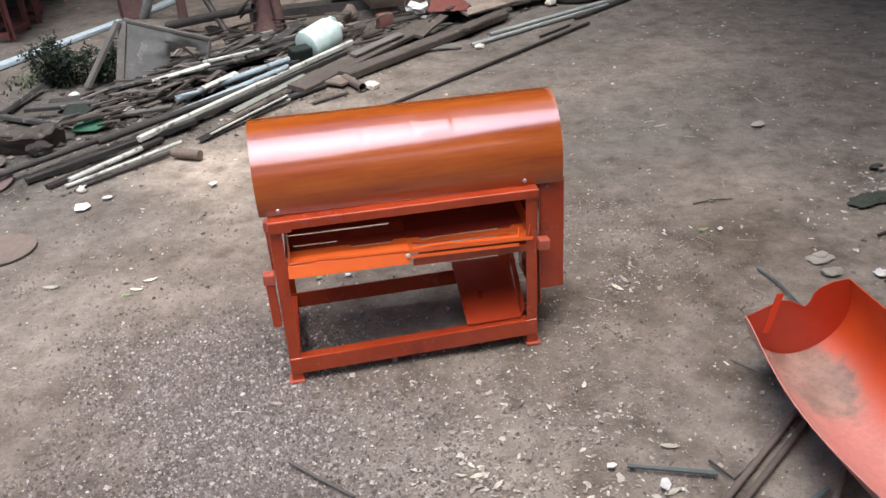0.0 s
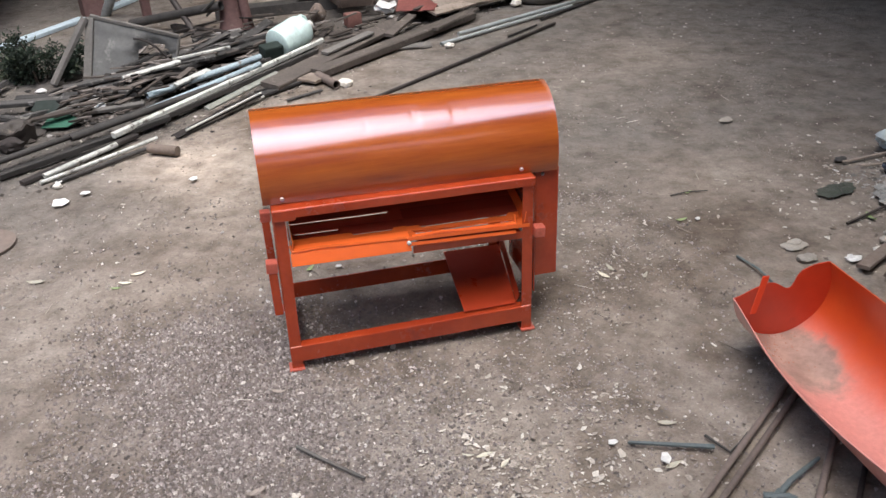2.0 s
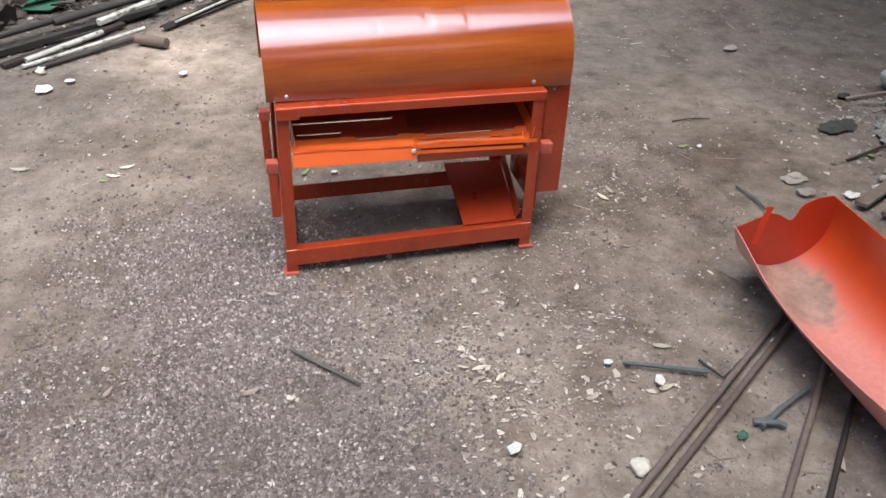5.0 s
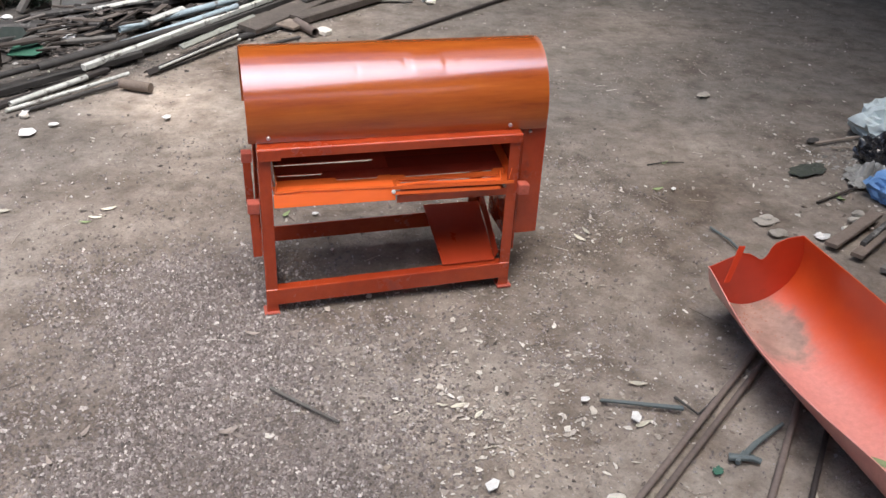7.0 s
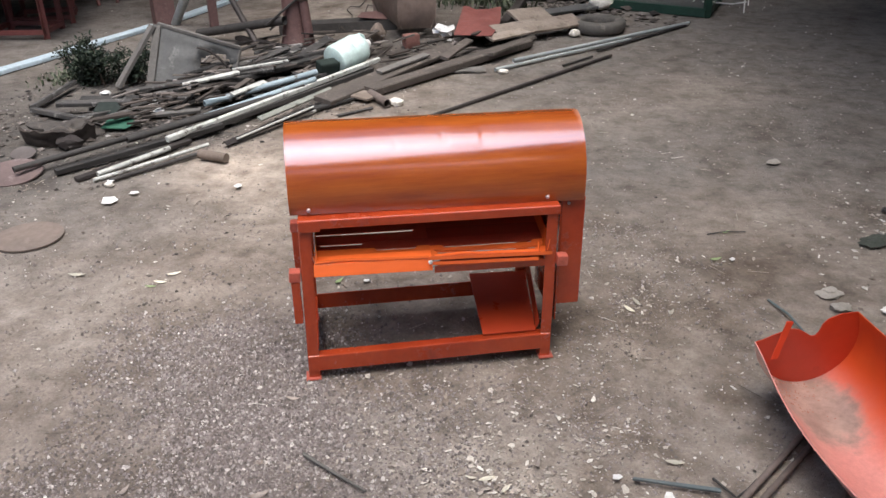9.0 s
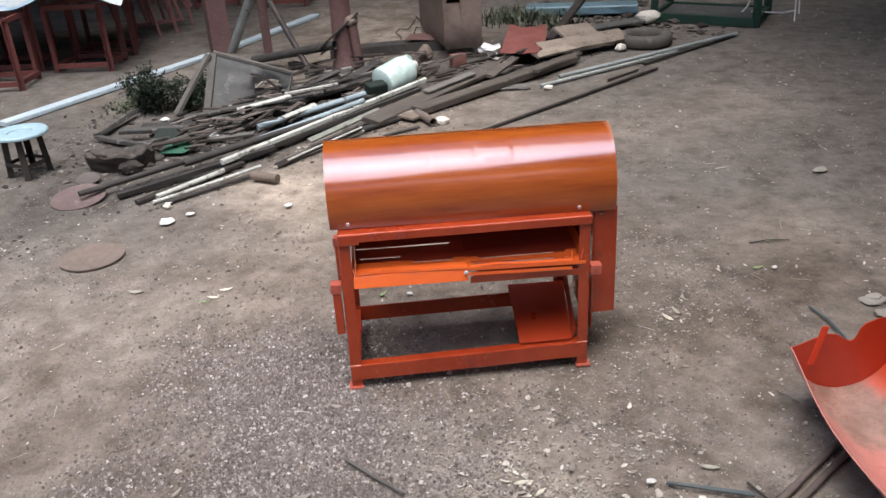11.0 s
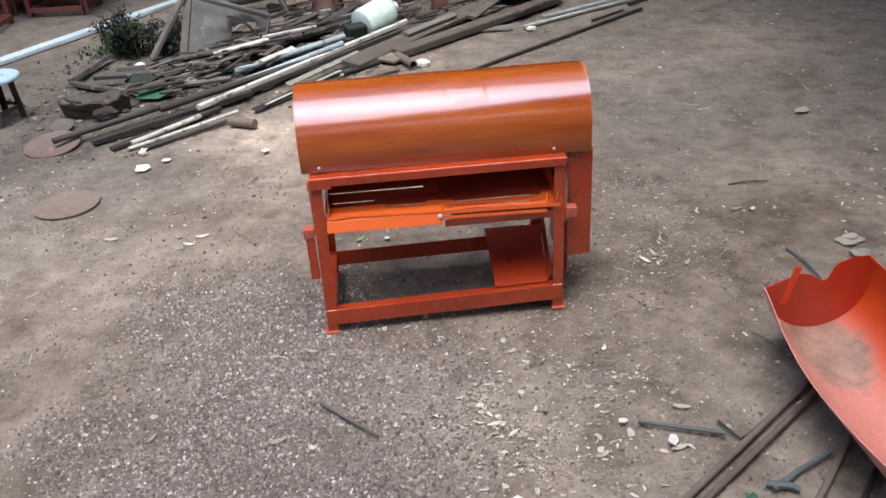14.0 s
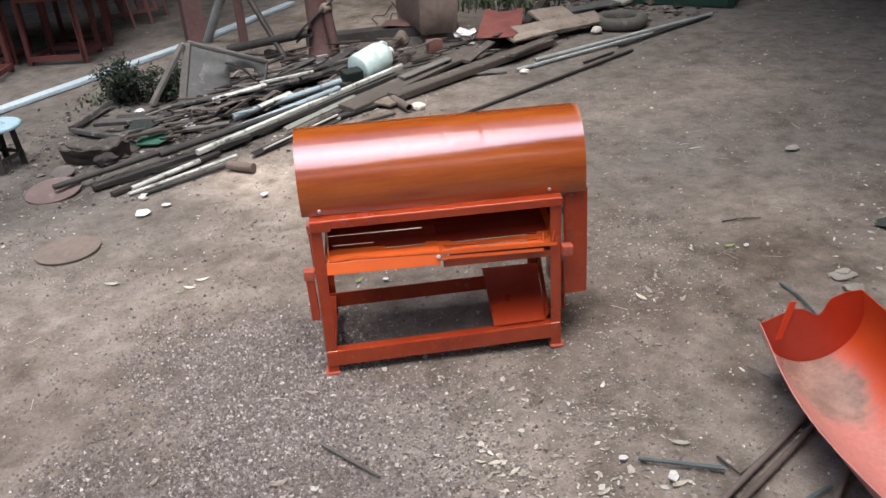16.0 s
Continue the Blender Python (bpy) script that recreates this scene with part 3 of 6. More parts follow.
make_sky_blocker("sky_blocker_north", [(-11.2, 3.9), (-1.0, 3.9), (1.2, 4.8), (2.4, 3.9), (11.2, 3.5), (11.2, 11.9), (-11.2, 11.9)], 7.0, "unseen dark slab added to block sky over the back of the yard")
make_sky_blocker("sky_blocker_west", [(-11.2, 3.5), (-2.4, 3.5), (-1.5, 4.6), (-1.0, 5.7), (-1.0, 11.9), (-11.2, 11.9)], 3.5, "unseen dark low slab added to shade the stands")
make_sky_blocker("sky_blocker_south", [(-11.2, -4.4), (2.5, -4.4), (2.5, -0.8), (0.1, -3.1), (-11.2, -3.5)], 4.12, "unseen dark slab added to block sky over the front of the yard")
make_sky_blocker("sky_blocker_east", [(2.5, -6.9), (11.2, -6.9), (11.2, 4.0), (2.5, 4.0)], 4.3, "unseen dark slab added to block sky over the side of the yard")

# ---------------------------------------------------------------- the thresher


def make_thresher():
    th = holder("thresher", pose(0, 0, 0), "orange painted steel maize thresher on an angle-iron stand", "thresher")
    D, W, H = 0.352, 0.732, 0.512  # depth, width and height of the stand
    x0, t, w = -0.018, 0.004, 0.033
    # legs, each an angle with its heel outwards, on a small foot plate
    for x, y, sx, sy in ((x0, 0, 1, 1), (x0 + W, 0, -1, 1), (x0, D, 1, -1), (x0 + W, D, -1, -1)):
        bm = B()
        prof = [(0, t), (0.3 * t, 0.3 * t), (t, 0), (w, 0), (w, t), (t, t), (t, w), (0, w)]
        splay = 0.009 if x < 0.3 else 0.003
        rings = [[Vector((x + sx * a + splay * (z / H), y + sy * b, z)) for a, b in prof] for z in (0.004, H - 0.004)]
        add_loft(bm, rings, cap=True)
        leg = part("leg", bm, M_RED, th)
        bm = B()
        add_box(bm, (x + sx * 0.014, y + sy * 0.012, 0.003), (0.044, 0.044, 0.006), None, 0.0015)
        part("foot_plate", bm, M_PINK, leg, "pinkish scuffed foot plate")
    # lower rails, the front one a deep flat angle
    for name, p1, p2, up in (("front_rail", (x0 + t, -0.004, 0.081), (x0 + W - t, -0.004, 0.087), (0, 0, 1)), ("rear_rail", (x0 + t, D - 0.03, 0.1), (x0 + W - t, D - 0.03, 0.099), (0, 0, 1))):
        bm = B()
        if name == "front_rail":
            add_angle(bm, p1, p2, 0.03, 0.004, up, h=0.051)
        else:
            add_bar(bm, (p1[0], p1[1] + 0.002, p1[2] - 0.026), (p2[0], p2[1] + 0.002, p2[2] - 0.026), 0.005, 0.053, 0.001)
        part(name, bm, M_RED, th)
    for x in (x0 + 0.006, x0 + W - 0.036):
        bm = B()
        add_angle(bm, (x, 0.036, 0.084), (x, D - 0.034, 0.094), 0.03 if x > 0.3 else -0.03, 0.004, h=0.042)
        part("side_rail", bm, M_RED, th)
    # top frame
    for name, y, k in (("top_rail", -0.006, 1), ("top_rail", D + 0.006, -1)):
        bm = B()
        add_angle(bm, (-0.007, y, 0.518), (0.7185, y, 0.51), 0.045 * k, 0.004, h=0.025)
        part(name, bm, M_RED, th)
    # a square joint plate over the end of the front rail
    bm = B()
    add_box(bm, (0.0215, -0.0085, 0.5015), (0.058, 0.004, 0.03), Matrix.Rotation(0.01, 3, "Y"), 0.001)
    part("joint_plate", bm, M_RED, th)
    for x in (x0 + 0.002, x0 + W - 0.002):
        bm = B()
        k = 1 if x < 0.3 else -1
        add_box(bm, (x + k * 0.002 + (0.01 if k > 0 else 0.003), D / 2, H - 0.022), (0.004, D - 0.03, 0.034), None, 0.001)
        part("side_rail", bm, M_RED, th)

    # hood: skirt, half round, skirt; the end is cut a little askew and the sheet is dented
    yc, r, zc = 0.182, 0.157, 0.574

    def hood(u, v):
        q = radians(-19.5 + 219 * v)
        y, z = yc - r * math.cos(q), zc + r * math.sin(q) * (0.967 if q > 0 else 1)
        right = 0.797 + 0.09 * (y - 0.03)
        x = -0.028 + (right + 0.028) * u
        z -= 0.015 * u * (1 - 0.6 * v)
        d = 0.0007 * noise.noise(Vector((x * 4, y * 9, z * 9)))
        # a low rectangular patch and two short weld marks
        q2 = math.degrees(q)
        edge = lambda s, w: 1 / (1 + math.exp(max(-40.0, min(40.0, -s / w))))
        d += 0.0011 * edge(x - 0.42, 0.0015) * edge(0.505 - x, 0.0015) * edge(q2 - 47, 1.0) * edge(66 - q2, 1.0)
        for dx, dq, a, wide in ((0.27, 50, 0.0007, 0.006), (0.4, 58, 0.0009, 0.006), (0.555, 60, 0.0004, 0.01)):
            d -= a * math.exp(-(((x - dx) / wide) ** 2) - ((q2 - dq) / 6) ** 2)
        return x, y - d * (1 if y < yc else -1), z + d

    bm = B()
    fan_sheet(bm, lambda u, v: hood(u, 1 - v), 170, 72, 0.0025)
    cover = part("hood", bm, M_HOOD, th, "glossy streaked orange half-round sheet cover", smooth=True)
    for u in (0.01, 0.962):
        bm = B()
        ring = [hood(u, k / 24) for k in range(25)]
        x = ring[0][0]
        add_plate(bm, [(yc + (p[1] - yc) * 0.975, p[2] - 0.004) for p in ring], 0.003, Matrix(((0, 0, 1, x), (1, 0, 0, 0), (0, 1, 0, 0), (0, 0, 0, 1))))
        part("end_plate", bm, M_RED, th)
    for p in ((0.024, 0.024, 0.537), (0.687, 0.024, 0.527)):
        bm = B()
        add_bolt(bm, p, 0.006)
        part("bolt", bm, M_BOLT, cover, "pale bolt head")
    # threshing drum with its bars, in the dark below the hood
    bm = B()
    add_rod(bm, [(-0.01, yc, 0.575), (0.3, yc, 0.575), (0.72, yc, 0.575)], 0.055, 20)
    drum = part("drum", bm, M_DARK, th, "dull red-brown threshing drum")
    for k in range(8):
        q = k * math.pi / 4 + 0.2
        p = (yc + 0.06 * math.cos(q), 0.575 + 0.06 * math.sin(q))
        bm = B()
        add_bar(bm, (0.02, *p), (0.69, *p), 0.02, 0.014, 0.001)
        part("beater_bar", bm, M_DARK, drum)

    # concave of slats; joined at its middle, with open slots between
    def bow(y, x):
        return 0.378 + 0.2 * y - 0.018 * (x - 0.03)

    rows_y = (0.0, 0.027, 0.052, 0.084, 0.133, 0.2, 0.29)
    # slots: which slat edge, from and to along the length, how wide
    slots = ((1, 0.2, 0.315, 0.0055), (2, 0.04, 0.165, 0.0075), (3, 0.02, 0.318, 0.0075), (0, 0.37, 0.66, 0.007), (1, 0.39, 0.65, 0.0045))
    for n in range(len(rows_y) - 1):
        for xa, xb in ((0.026, 0.3535), (0.3536, 0.7)):
            left = xa < 0.1
            bm = B()

            def strip(u, v, n=n, xa=xa, xb=xb, left=left):
                x = xa + (xb - xa) * u
                cut = max([wd for k, sa, sb, wd in slots if k == n and sa <= x <= sb] or [0.0003])
                yy = rows_y[n] + (rows_y[n + 1] - rows_y[n] - cut) * v
                return x, yy, bow(yy, x) + 0.0008 * math.sin(x * 9 + n) + (0.003 if left else 0) + (0 if cut > 0.002 else 0.005 * v)

            fan_sheet(bm, strip, 48, 2, 0.0025)
            # rear slats take the copy with the shade coloured in
            part("slat", bm, M_SLAT if n < 2 else M_SLAT_SHADE, th, "" if n < 2 else "glossy slat coloured darker red for the shade under the hood", smooth=True)
    for xa, xb, zt, h, tilt in ((0.024, 0.354, 0.385, 0.034, 24), (0.346, 0.70, 0.386, 0.010, 14), (0.346, 0.66, 0.370, 0.010, 14)):
        bm = B()
        add_bar(bm, (xa, -0.012, zt - h / 2 - 0.004 * xa), (xb, -0.012, zt - h / 2 - 0.02 * xb), 0.004, h, 0.001, twist=-tilt)
        part("front_lip", bm, M_SLAT, th, "bright orange folded front lip")
    # rolled edges of the front slats, turned down at their outer ends
    for xa, xb, y, r in ((0.03, 0.345, 0.0, 0.005), (0.36, 0.66, 0.0, 0.005), (0.365, 0.682, 0.025, 0.003)):
        bm = B()
        zz = 0.387 if y < 0.01 else bow(y, 0.0) + 0.004
        pts = [(xa + (xb - xa) * s, y + 0.006 * math.sin(s * 5 + y * 40), zz - 0.02 * (xa + (xb - xa) * s) + 0.0015 * math.sin(s * 9 + y * 60)) for s in (0, 0.25, 0.5, 0.75, 1)]
        if xa < 0.1:
            pts = [(xa - 0.004, y + 0.02, zz + 0.008), *pts]
        else:
            pts = [*pts, (xb + 0.006, y + 0.02, zz + 0.002)]
        add_rod(bm, pts, r, 8)
        part("rolled_edge", bm, M_SLAT, th, smooth=True)
    bm = B()
    add_bolt(bm, (0.348, -0.016, 0.371), 0.0065)
    part("bolt", bm, M_WHITE, th, "white bolt head at the middle of the lip")
    for x in (0.03, 0.69):
        bm = B()

        def rim(u, v, x=x):
            y = 0.0 + 0.335 * u
            return x + 0.006 * v, y, bow(y, x) + 0.004 + 0.034 * v

        fan_sheet(bm, rim, 14, 2, 0.003)
        part("rim", bm, M_SLAT, th)
    # lower tray strip behind the lip, at the right half
    bm = B()
    add_plate(bm, [(0.362, 0.004), (0.69, 0.004), (0.69, 0.12), (0.40, 0.12)], 0.003, pose(0, 0, 0.326, -6, 0, 0))
    add_bar(bm, (0.362, 0.002, 0.336), (0.688, 0.002, 0.331), 0.003, 0.022, 0.001)
    part("under_tray", bm, M_RED, th)
    # outlet chute on the lower rails
    bm = B()
    A, Bv, C, Dd = Vector((0.506, 0.012, 0.094)), Vector((0.668, 0.012, 0.094)), Vector((0.706, 0.317, 0.13)), Vector((0.518, 0.317, 0.134))
    n = (Bv - A).cross(Dd - A).normalized() * 0.003
    quad = [A, Bv, C, Dd]
    add_loft(bm, [quad, [p - n for p in quad]], cap=True)
    part("chute", bm, M_CHUTE, th, "sloping dark red outlet sheet")
    bm = B()
    add_loft(bm, [[Bv + Vector((0.003, 0.01, 0.001)), C + Vector((0.003, 0, 0.001)), C + Vector((0.012, 0, 0.03)), Bv + Vector((0.012, 0.01, 0.02))], [Bv + Vector((0.006, 0.01, 0.001)), C + Vector((0.006, 0, 0.001)), C + Vector((0.015, 0, 0.03)), Bv + Vector((0.015, 0.01, 0.02))]], cap=True)
    part("chute_side", bm, M_CHUTE, th)
    # sheets that close both ends above the slats
    for x in (0.0155, 0.7045):
        bm = B()
        add_box(bm, (x, 0.178, 0.432), (0.003, 0.29, 0.13), None, 0.001)
        part("end_sheet", bm, M_RED, th)
    # pivot blocks and hanging straps at both ends
    for x, y, z in ((-0.03, 0.012, 0.347), (0.732, 0.0, 0.338), (-0.03, 0.322, 0.352)):
        bm = B()
        add_box(bm, (x, y, z), (0.032, 0.032, 0.032), Matrix.Rotation(0.06, 3, "Y"), 0.004)
        part("pivot_block", bm, M_PINK, th, "square pivot block with a pink sky sheen put into its colour")
    for x, y, za, zb in ((-0.03, 0.014, 0.195, 0.332), (-0.031, 0.322, 0.19, 0.338)):
        bm = B()
        add_box(bm, (x, y, (za + zb) / 2), (0.024, 0.03, zb - za), Matrix.Rotation(0.0, 3, "Y"), 0.003)
        part("hanger", bm, M_RED, th)
    # side guard under the hood's overhang
    bm = B()
    add_box(bm, (0.771, 0.0475, 0.334), (0.064, 0.004, 0.35), Matrix.Rotation(0.0, 3, "Y"), 0.001)
    part("guard_front", bm, M_RED, th)
    bm = B()
    add_box(bm, (0.7365, 0.17, 0.306), (0.004, 0.246, 0.408), None, 0.001)
    add_box(bm, (0.805, 0.17, 0.334), (0.004, 0.246, 0.35), None, 0.001)
    add_box(bm, (0.771, 0.2955, 0.334), (0.064, 0.004, 0.35), None, 0.001)
    part("side_guard", bm, M_RED, th)
    bm = B()
    add_bolt(bm, (0.757, 0.045, 0.494), 0.005)
    part("bolt", bm, M_BOLT, th, "pale bolt head")
    return th


make_thresher()

# ---------------------------------------------------------------- the second cover, lying open side up


def make_open_cover():
    m = Matrix.Translation((1.362, -0.272, 0.212)) @ Matrix.Rotation(radians(-3.0), 4, "Z") @ Matrix.Rotation(radians(-15.5), 4, "Y")
    cov = holder("open_cover", m, "bright red-orange half-round sheet cover lying upturned on the ground", "machine cover")
    L, r = 0.84, 0.148

    def shell(u, v):
        s = v * 3.7
        if s < 0.35:
            a, z = -r, -0.04 * s / 0.35
        elif s < 3.35:
            q = math.pi * (s - 0.35) / 3.0
            a, z = -r * math.cos(q), -0.04 - r * math.sin(q)
        else:
            a, z = r, -0.04 * (3.7 - s) / 0.35
        bulge = math.sin(math.pi * min(1, u * 1.05)) ** 1.2
        wl = max(0.0, 1 - v * 2.2)
        a -= 0.015 * bulge * wl + 0.03 * bulge * max(0.0, 1 - v * 5)
        wr = max(0.0, (v - 0.6) * 2.5)
        a += 0.012 * bulge * wr
        d = 0.002 * noise.noise(Vector((u * 6, a * 9, 3.0)))
        return a, -L * u, z + d

    bm = B()
    fan_sheet(bm, lambda u, v: shell(u, 1 - v), 40, 40, 0.0028)
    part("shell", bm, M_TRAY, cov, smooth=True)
    # far end plate with a round notch for the shaft
    arc = [shell(0.003, k / 28) for k in range(29)]
    pts = [(p[0] * 0.985, p[2] * 0.985 + 0.001) for p in arc]
    top = [(0.142, 0.004), (0.1, 0.012), (0.062, 0.008), (0.045, -0.004)]
    top += [(0.045 - 0.006 * k - 0.01, -0.012 - 0.022 * math.sin(math.pi * (k + 1) / 8)) for k in range(7)]
    top += [(-0.02, 0.0), (-0.045, 0.012), (-0.09, 0.008), (-0.13, 0.002)]
    bm = B()
    add_plate(bm, pts + top, 0.003, Matrix(((1, 0, 0, 0), (0, 0, -1, -0.004), (0, 1, 0, 0), (0, 0, 0, 1))))
    part("end_plate", bm, M_TRAYRED, cov, "end plate with a round shaft notch")
    bm = B()
    arc = [shell(0.994, k / 28) for k in range(29)]
    add_plate(bm, [(p[0] * 0.985, p[2] * 0.985 + 0.001) for p in arc], 0.003, Matrix(((1, 0, 0, 0), (0, 0, -1, -L + 0.006), (0, 1, 0, 0), (0, 0, 0, 1))))
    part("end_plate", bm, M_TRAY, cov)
    # a bent tab that stands up beside the notch
    bm = B()
    q = [Vector((-0.128, -0.055, -0.03)), Vector((-0.112, -0.055, -0.034)), Vector((-0.042, -0.02, 0.044)), Vector((-0.06, -0.02, 0.05))]
    add_loft(bm, [q, [p + Vector((0.0, 0.003, 0.001)) for p in q]], cap=True)
    part("tab", bm, M_TRAYRED, cov, "bright orange bent tab")
    # dry sand that has run to the far end
    bm = B()

    def heap(u, v):
        uu, vv = 0.01 + 0.36 * u, 0.16 + 0.45 * v
        p = Vector(shell(uu, vv))
        q = Vector((0, p.y, -0.04)) - p
        return p + q.normalized() * 0.002

    rnd = random.Random(5)
    for _ in range(420):
        u, v = rnd.random() ** 1.3, rnd.random()
        k = noise.noise(Vector((u * 4, v * 4, 3.3)))
        if u + 0.9 * abs(v - 0.3) > 0.75 + 0.9 * k:
            continue
        s = rnd.uniform(0.0012, 0.0035)
        add_lump(bm, Vector(heap(u * 0.8, v)), (s * 1.3, s, s * 0.6), 0.3, rnd.random() * 9, 1)
    tagged(part("sand", bm, M_DUST, cov, "dry sand that has gathered inside"), kind="stuff")


make_open_cover()

# ---------------------------------------------------------------- long scrap: pipes, tubes, planks


def pipe(p1, p2, r, mat, label, sag=0.0, cat="pipe", name="scrap_pipe"):
    bm = B()
    add_pipe(bm, p1, p2, r, min(0.003, r * 0.3), 14, sag)
    return thing(name, bm, mat, label, cat, "scrap lengths on the heap", smooth=True)


def plank(p1, p2, w, h, mat, label, twist=0.0, cat="plank", name="scrap_plank", seed=0):
    """A board with worn, slightly crooked edges."""
    bm = B()
    R = along(p1, p2) @ Matrix.Rotation(radians(twist), 3, "X")
    a, b = Vector(p1), Vector(p2)
    rings = []
    steps = 7
    for k in range(steps + 1):
        s = k / steps
        c = a.lerp(b, s)
        wob = [0.06 * w * noise.noise(Vector((s * 4 + seed, i * 2.1, seed * 1.7))) for i in range(4)]
        e = min(w, h) * 0.15
        ring = []
        for i, (y, z) in enumerate(((-0.5, -0.5), (0.5, -0.5), (0.5, 0.5), (-0.5, 0.5))):
            y, z = y * w + wob[i], z * h + wob[(i + 1) % 4] * 0.3
            sy, sz = (1 if y < 0 else -1), (1 if z < 0 else -1)
            p, q = (y + sy * e, z), (y, z + sz * e)
            ring += [q, p] if i in (0, 2) else [p, q]
        rings.append([c + R @ Vector((0, y, z)) for y, z in ring])
    add_loft(bm, rings, cap=True)
    return thing(name, bm, mat, label, cat, "scrap lengths on the heap")


def angle_iron(p1, p2, w, mat, label, turn=0.0):
    bm = B()
    add_angle(bm, p1, p2, w, 0.004, turn=turn)
    return thing("angle_iron", bm, mat, label, "angle iron", "scrap lengths on the heap")


DARK_PIPE = "long dark rusty steel pipe on the scrap heap"
pipe((-1.35, 1.79, 0.045), (-0.02, 2.78, 0.08), 0.015, M_RUST, DARK_PIPE, 0.004)
plank((-1.17, 1.79, 0.02), (-0.45, 2.27, 0.04), 0.034, 0.03, M_RUST, "dark rusty square tube among the pipes", cat="steel tube", name="square_tube", seed=1)
plank((-1.06, 1.7, 0.012), (-0.6, 2.12, 0.02), 0.035, 0.02, M_BLACK, "blackened flat bar under the pipes", cat="flat bar", name="flat_bar", seed=2)
pipe((-0.97, 1.73, 0.02), (-0.68, 1.985, 0.034), 0.013, M_CREAM, "short cream-white tube lying on the heap")
pipe((-0.98, 1.68, 0.011), (-0.5, 2.04, 0.022), 0.0095, M_CREAM, "thin whitish tube at the foot of the heap", 0.002)
pipe((-0.91, 1.665, 0.01), (-0.5, 1.97, 0.012), 0.01, M_RUST, "thin dull steel rod on bare earth")
plank((-0.70, 2.07, 0.05), (0.46, 3.28, 0.085), 0.029, 0.028, M_CREAM, "long cream painted tube lying across the heap", cat="steel tube", name="square_tube", seed=3)
plank((-0.62, 2.17, 0.035), (0.40, 3.2, 0.045), 0.05, 0.03, M_RUST, "dark brown channel under the cream tube", cat="flat bar", name="flat_bar", seed=31)
plank((-0.26, 2.34, 0.04), (0.14, 2.8, 0.05), 0.034, 0.012, M_DULLPALE, "greenish grey flat strip beside the cream tube", 25, "flat bar", "flat_bar", 4)
pipe((-0.57, 2.61, 0.06), (0.06, 3.0, 0.1), 0.018, M_BLUE, "pale blue plastic pipe with an open end")
pipe((-0.66, 2.28, 0.055), (0.05, 2.85, 0.1), 0.016, M_BLUE, "pale blue-grey pipe lying beside another", 0.003)
pipe((-0.9, 2.1, 0.05), (-0.2, 2.62, 0.07), 0.018, M_RUST, "dark dull steel pipe under the blue ones")
angle_iron((-0.42, 2.04, 0.035), (0.02, 2.5, 0.05), 0.028, M_BLACK, "black angle iron with a cut end", -40)
pipe((-0.36, 2.075, 0.03), (0.03, 2.49, 0.045), 0.006, M_CREAM, "thin whitish rod lying along the angle iron")
pipe((-0.16, 2.33, 0.01), (0.04, 2.52, 0.012), 0.008, M_CREAM, "short thin white rod on the earth")
plank((-0.71, 2.86, 0.1), (-0.40, 3.01, 0.12), 0.034, 0.016, M_CREAM, "short pale painted batten on the heap", 12, seed=5)
plank((-0.44, 3.07, 0.12), (-0.11, 3.18, 0.13), 0.022, 0.014, M_CREAM, "thin white batten on top of the heap", seed=6)
plank((-0.42, 2.67, 0.085), (-0.24, 2.84, 0.1), 0.036, 0.014, M_CREAM, "short pale board end on the heap", 15, seed=7)
for k, (a, b, w, h) in enumerate((
    ((-0.86, 2.87, 0.05), (-0.24, 3.3, 0.07), 0.07, 0.025),
    ((-0.57, 2.94, 0.06), (0.09, 3.42, 0.08), 0.06, 0.03),
    ((-0.43, 3.4, 0.05), (0.12, 3.76, 0.06), 0.08, 0.03),
    ((-0.5, 2.75, 0.04), (0.1, 3.12, 0.05), 0.09, 0.03),
    ((-0.95, 2.88, 0.04), (-0.42, 2.7, 0.05), 0.05, 0.02),
    ((-1.0, 2.79, 0.03), (-0.66, 2.84, 0.04), 0.045, 0.025),
    ((-0.3, 3.2, 0.1), (0.3, 3.62, 0.09), 0.05, 0.03),
    ((-0.35, 3.75, 0.04), (0.25, 3.9, 0.04), 0.07, 0.03),
    ((-0.75, 3.05, 0.07), (-0.2, 3.12, 0.1), 0.045, 0.02),
)):
    plank(a, b, w, h, M_WOOD, "dark weathered board in the scrap heap", 8 * (k % 3) - 6, seed=10 + k)
heap_rnd = random.Random(21)
for k in range(22):
    s = heap_rnd.random()
    x, y = -0.75 + 1.0 * s, 2.95 + 0.75 * s + heap_rnd.uniform(-0.12, 0.35)
    a, n = radians(35 + heap_rnd.gauss(0, 14)), heap_rnd.uniform(0.12, 0.36)
    z = 0.03 + 0.05 * heap_rnd.random()
    dx, dy = n * math.cos(a), n * math.sin(a)
    plank((x - dx, y - dy, z), (x + dx, y + dy, z + heap_rnd.uniform(-0.02, 0.05)), heap_rnd.uniform(0.025, 0.06), heap_rnd.uniform(0.012, 0.028), (M_WOOD, M_WOOD, M_BLACK, M_RUST)[k % 4], "dark weathered board in the scrap heap", heap_rnd.uniform(-20, 20), seed=120 + k)
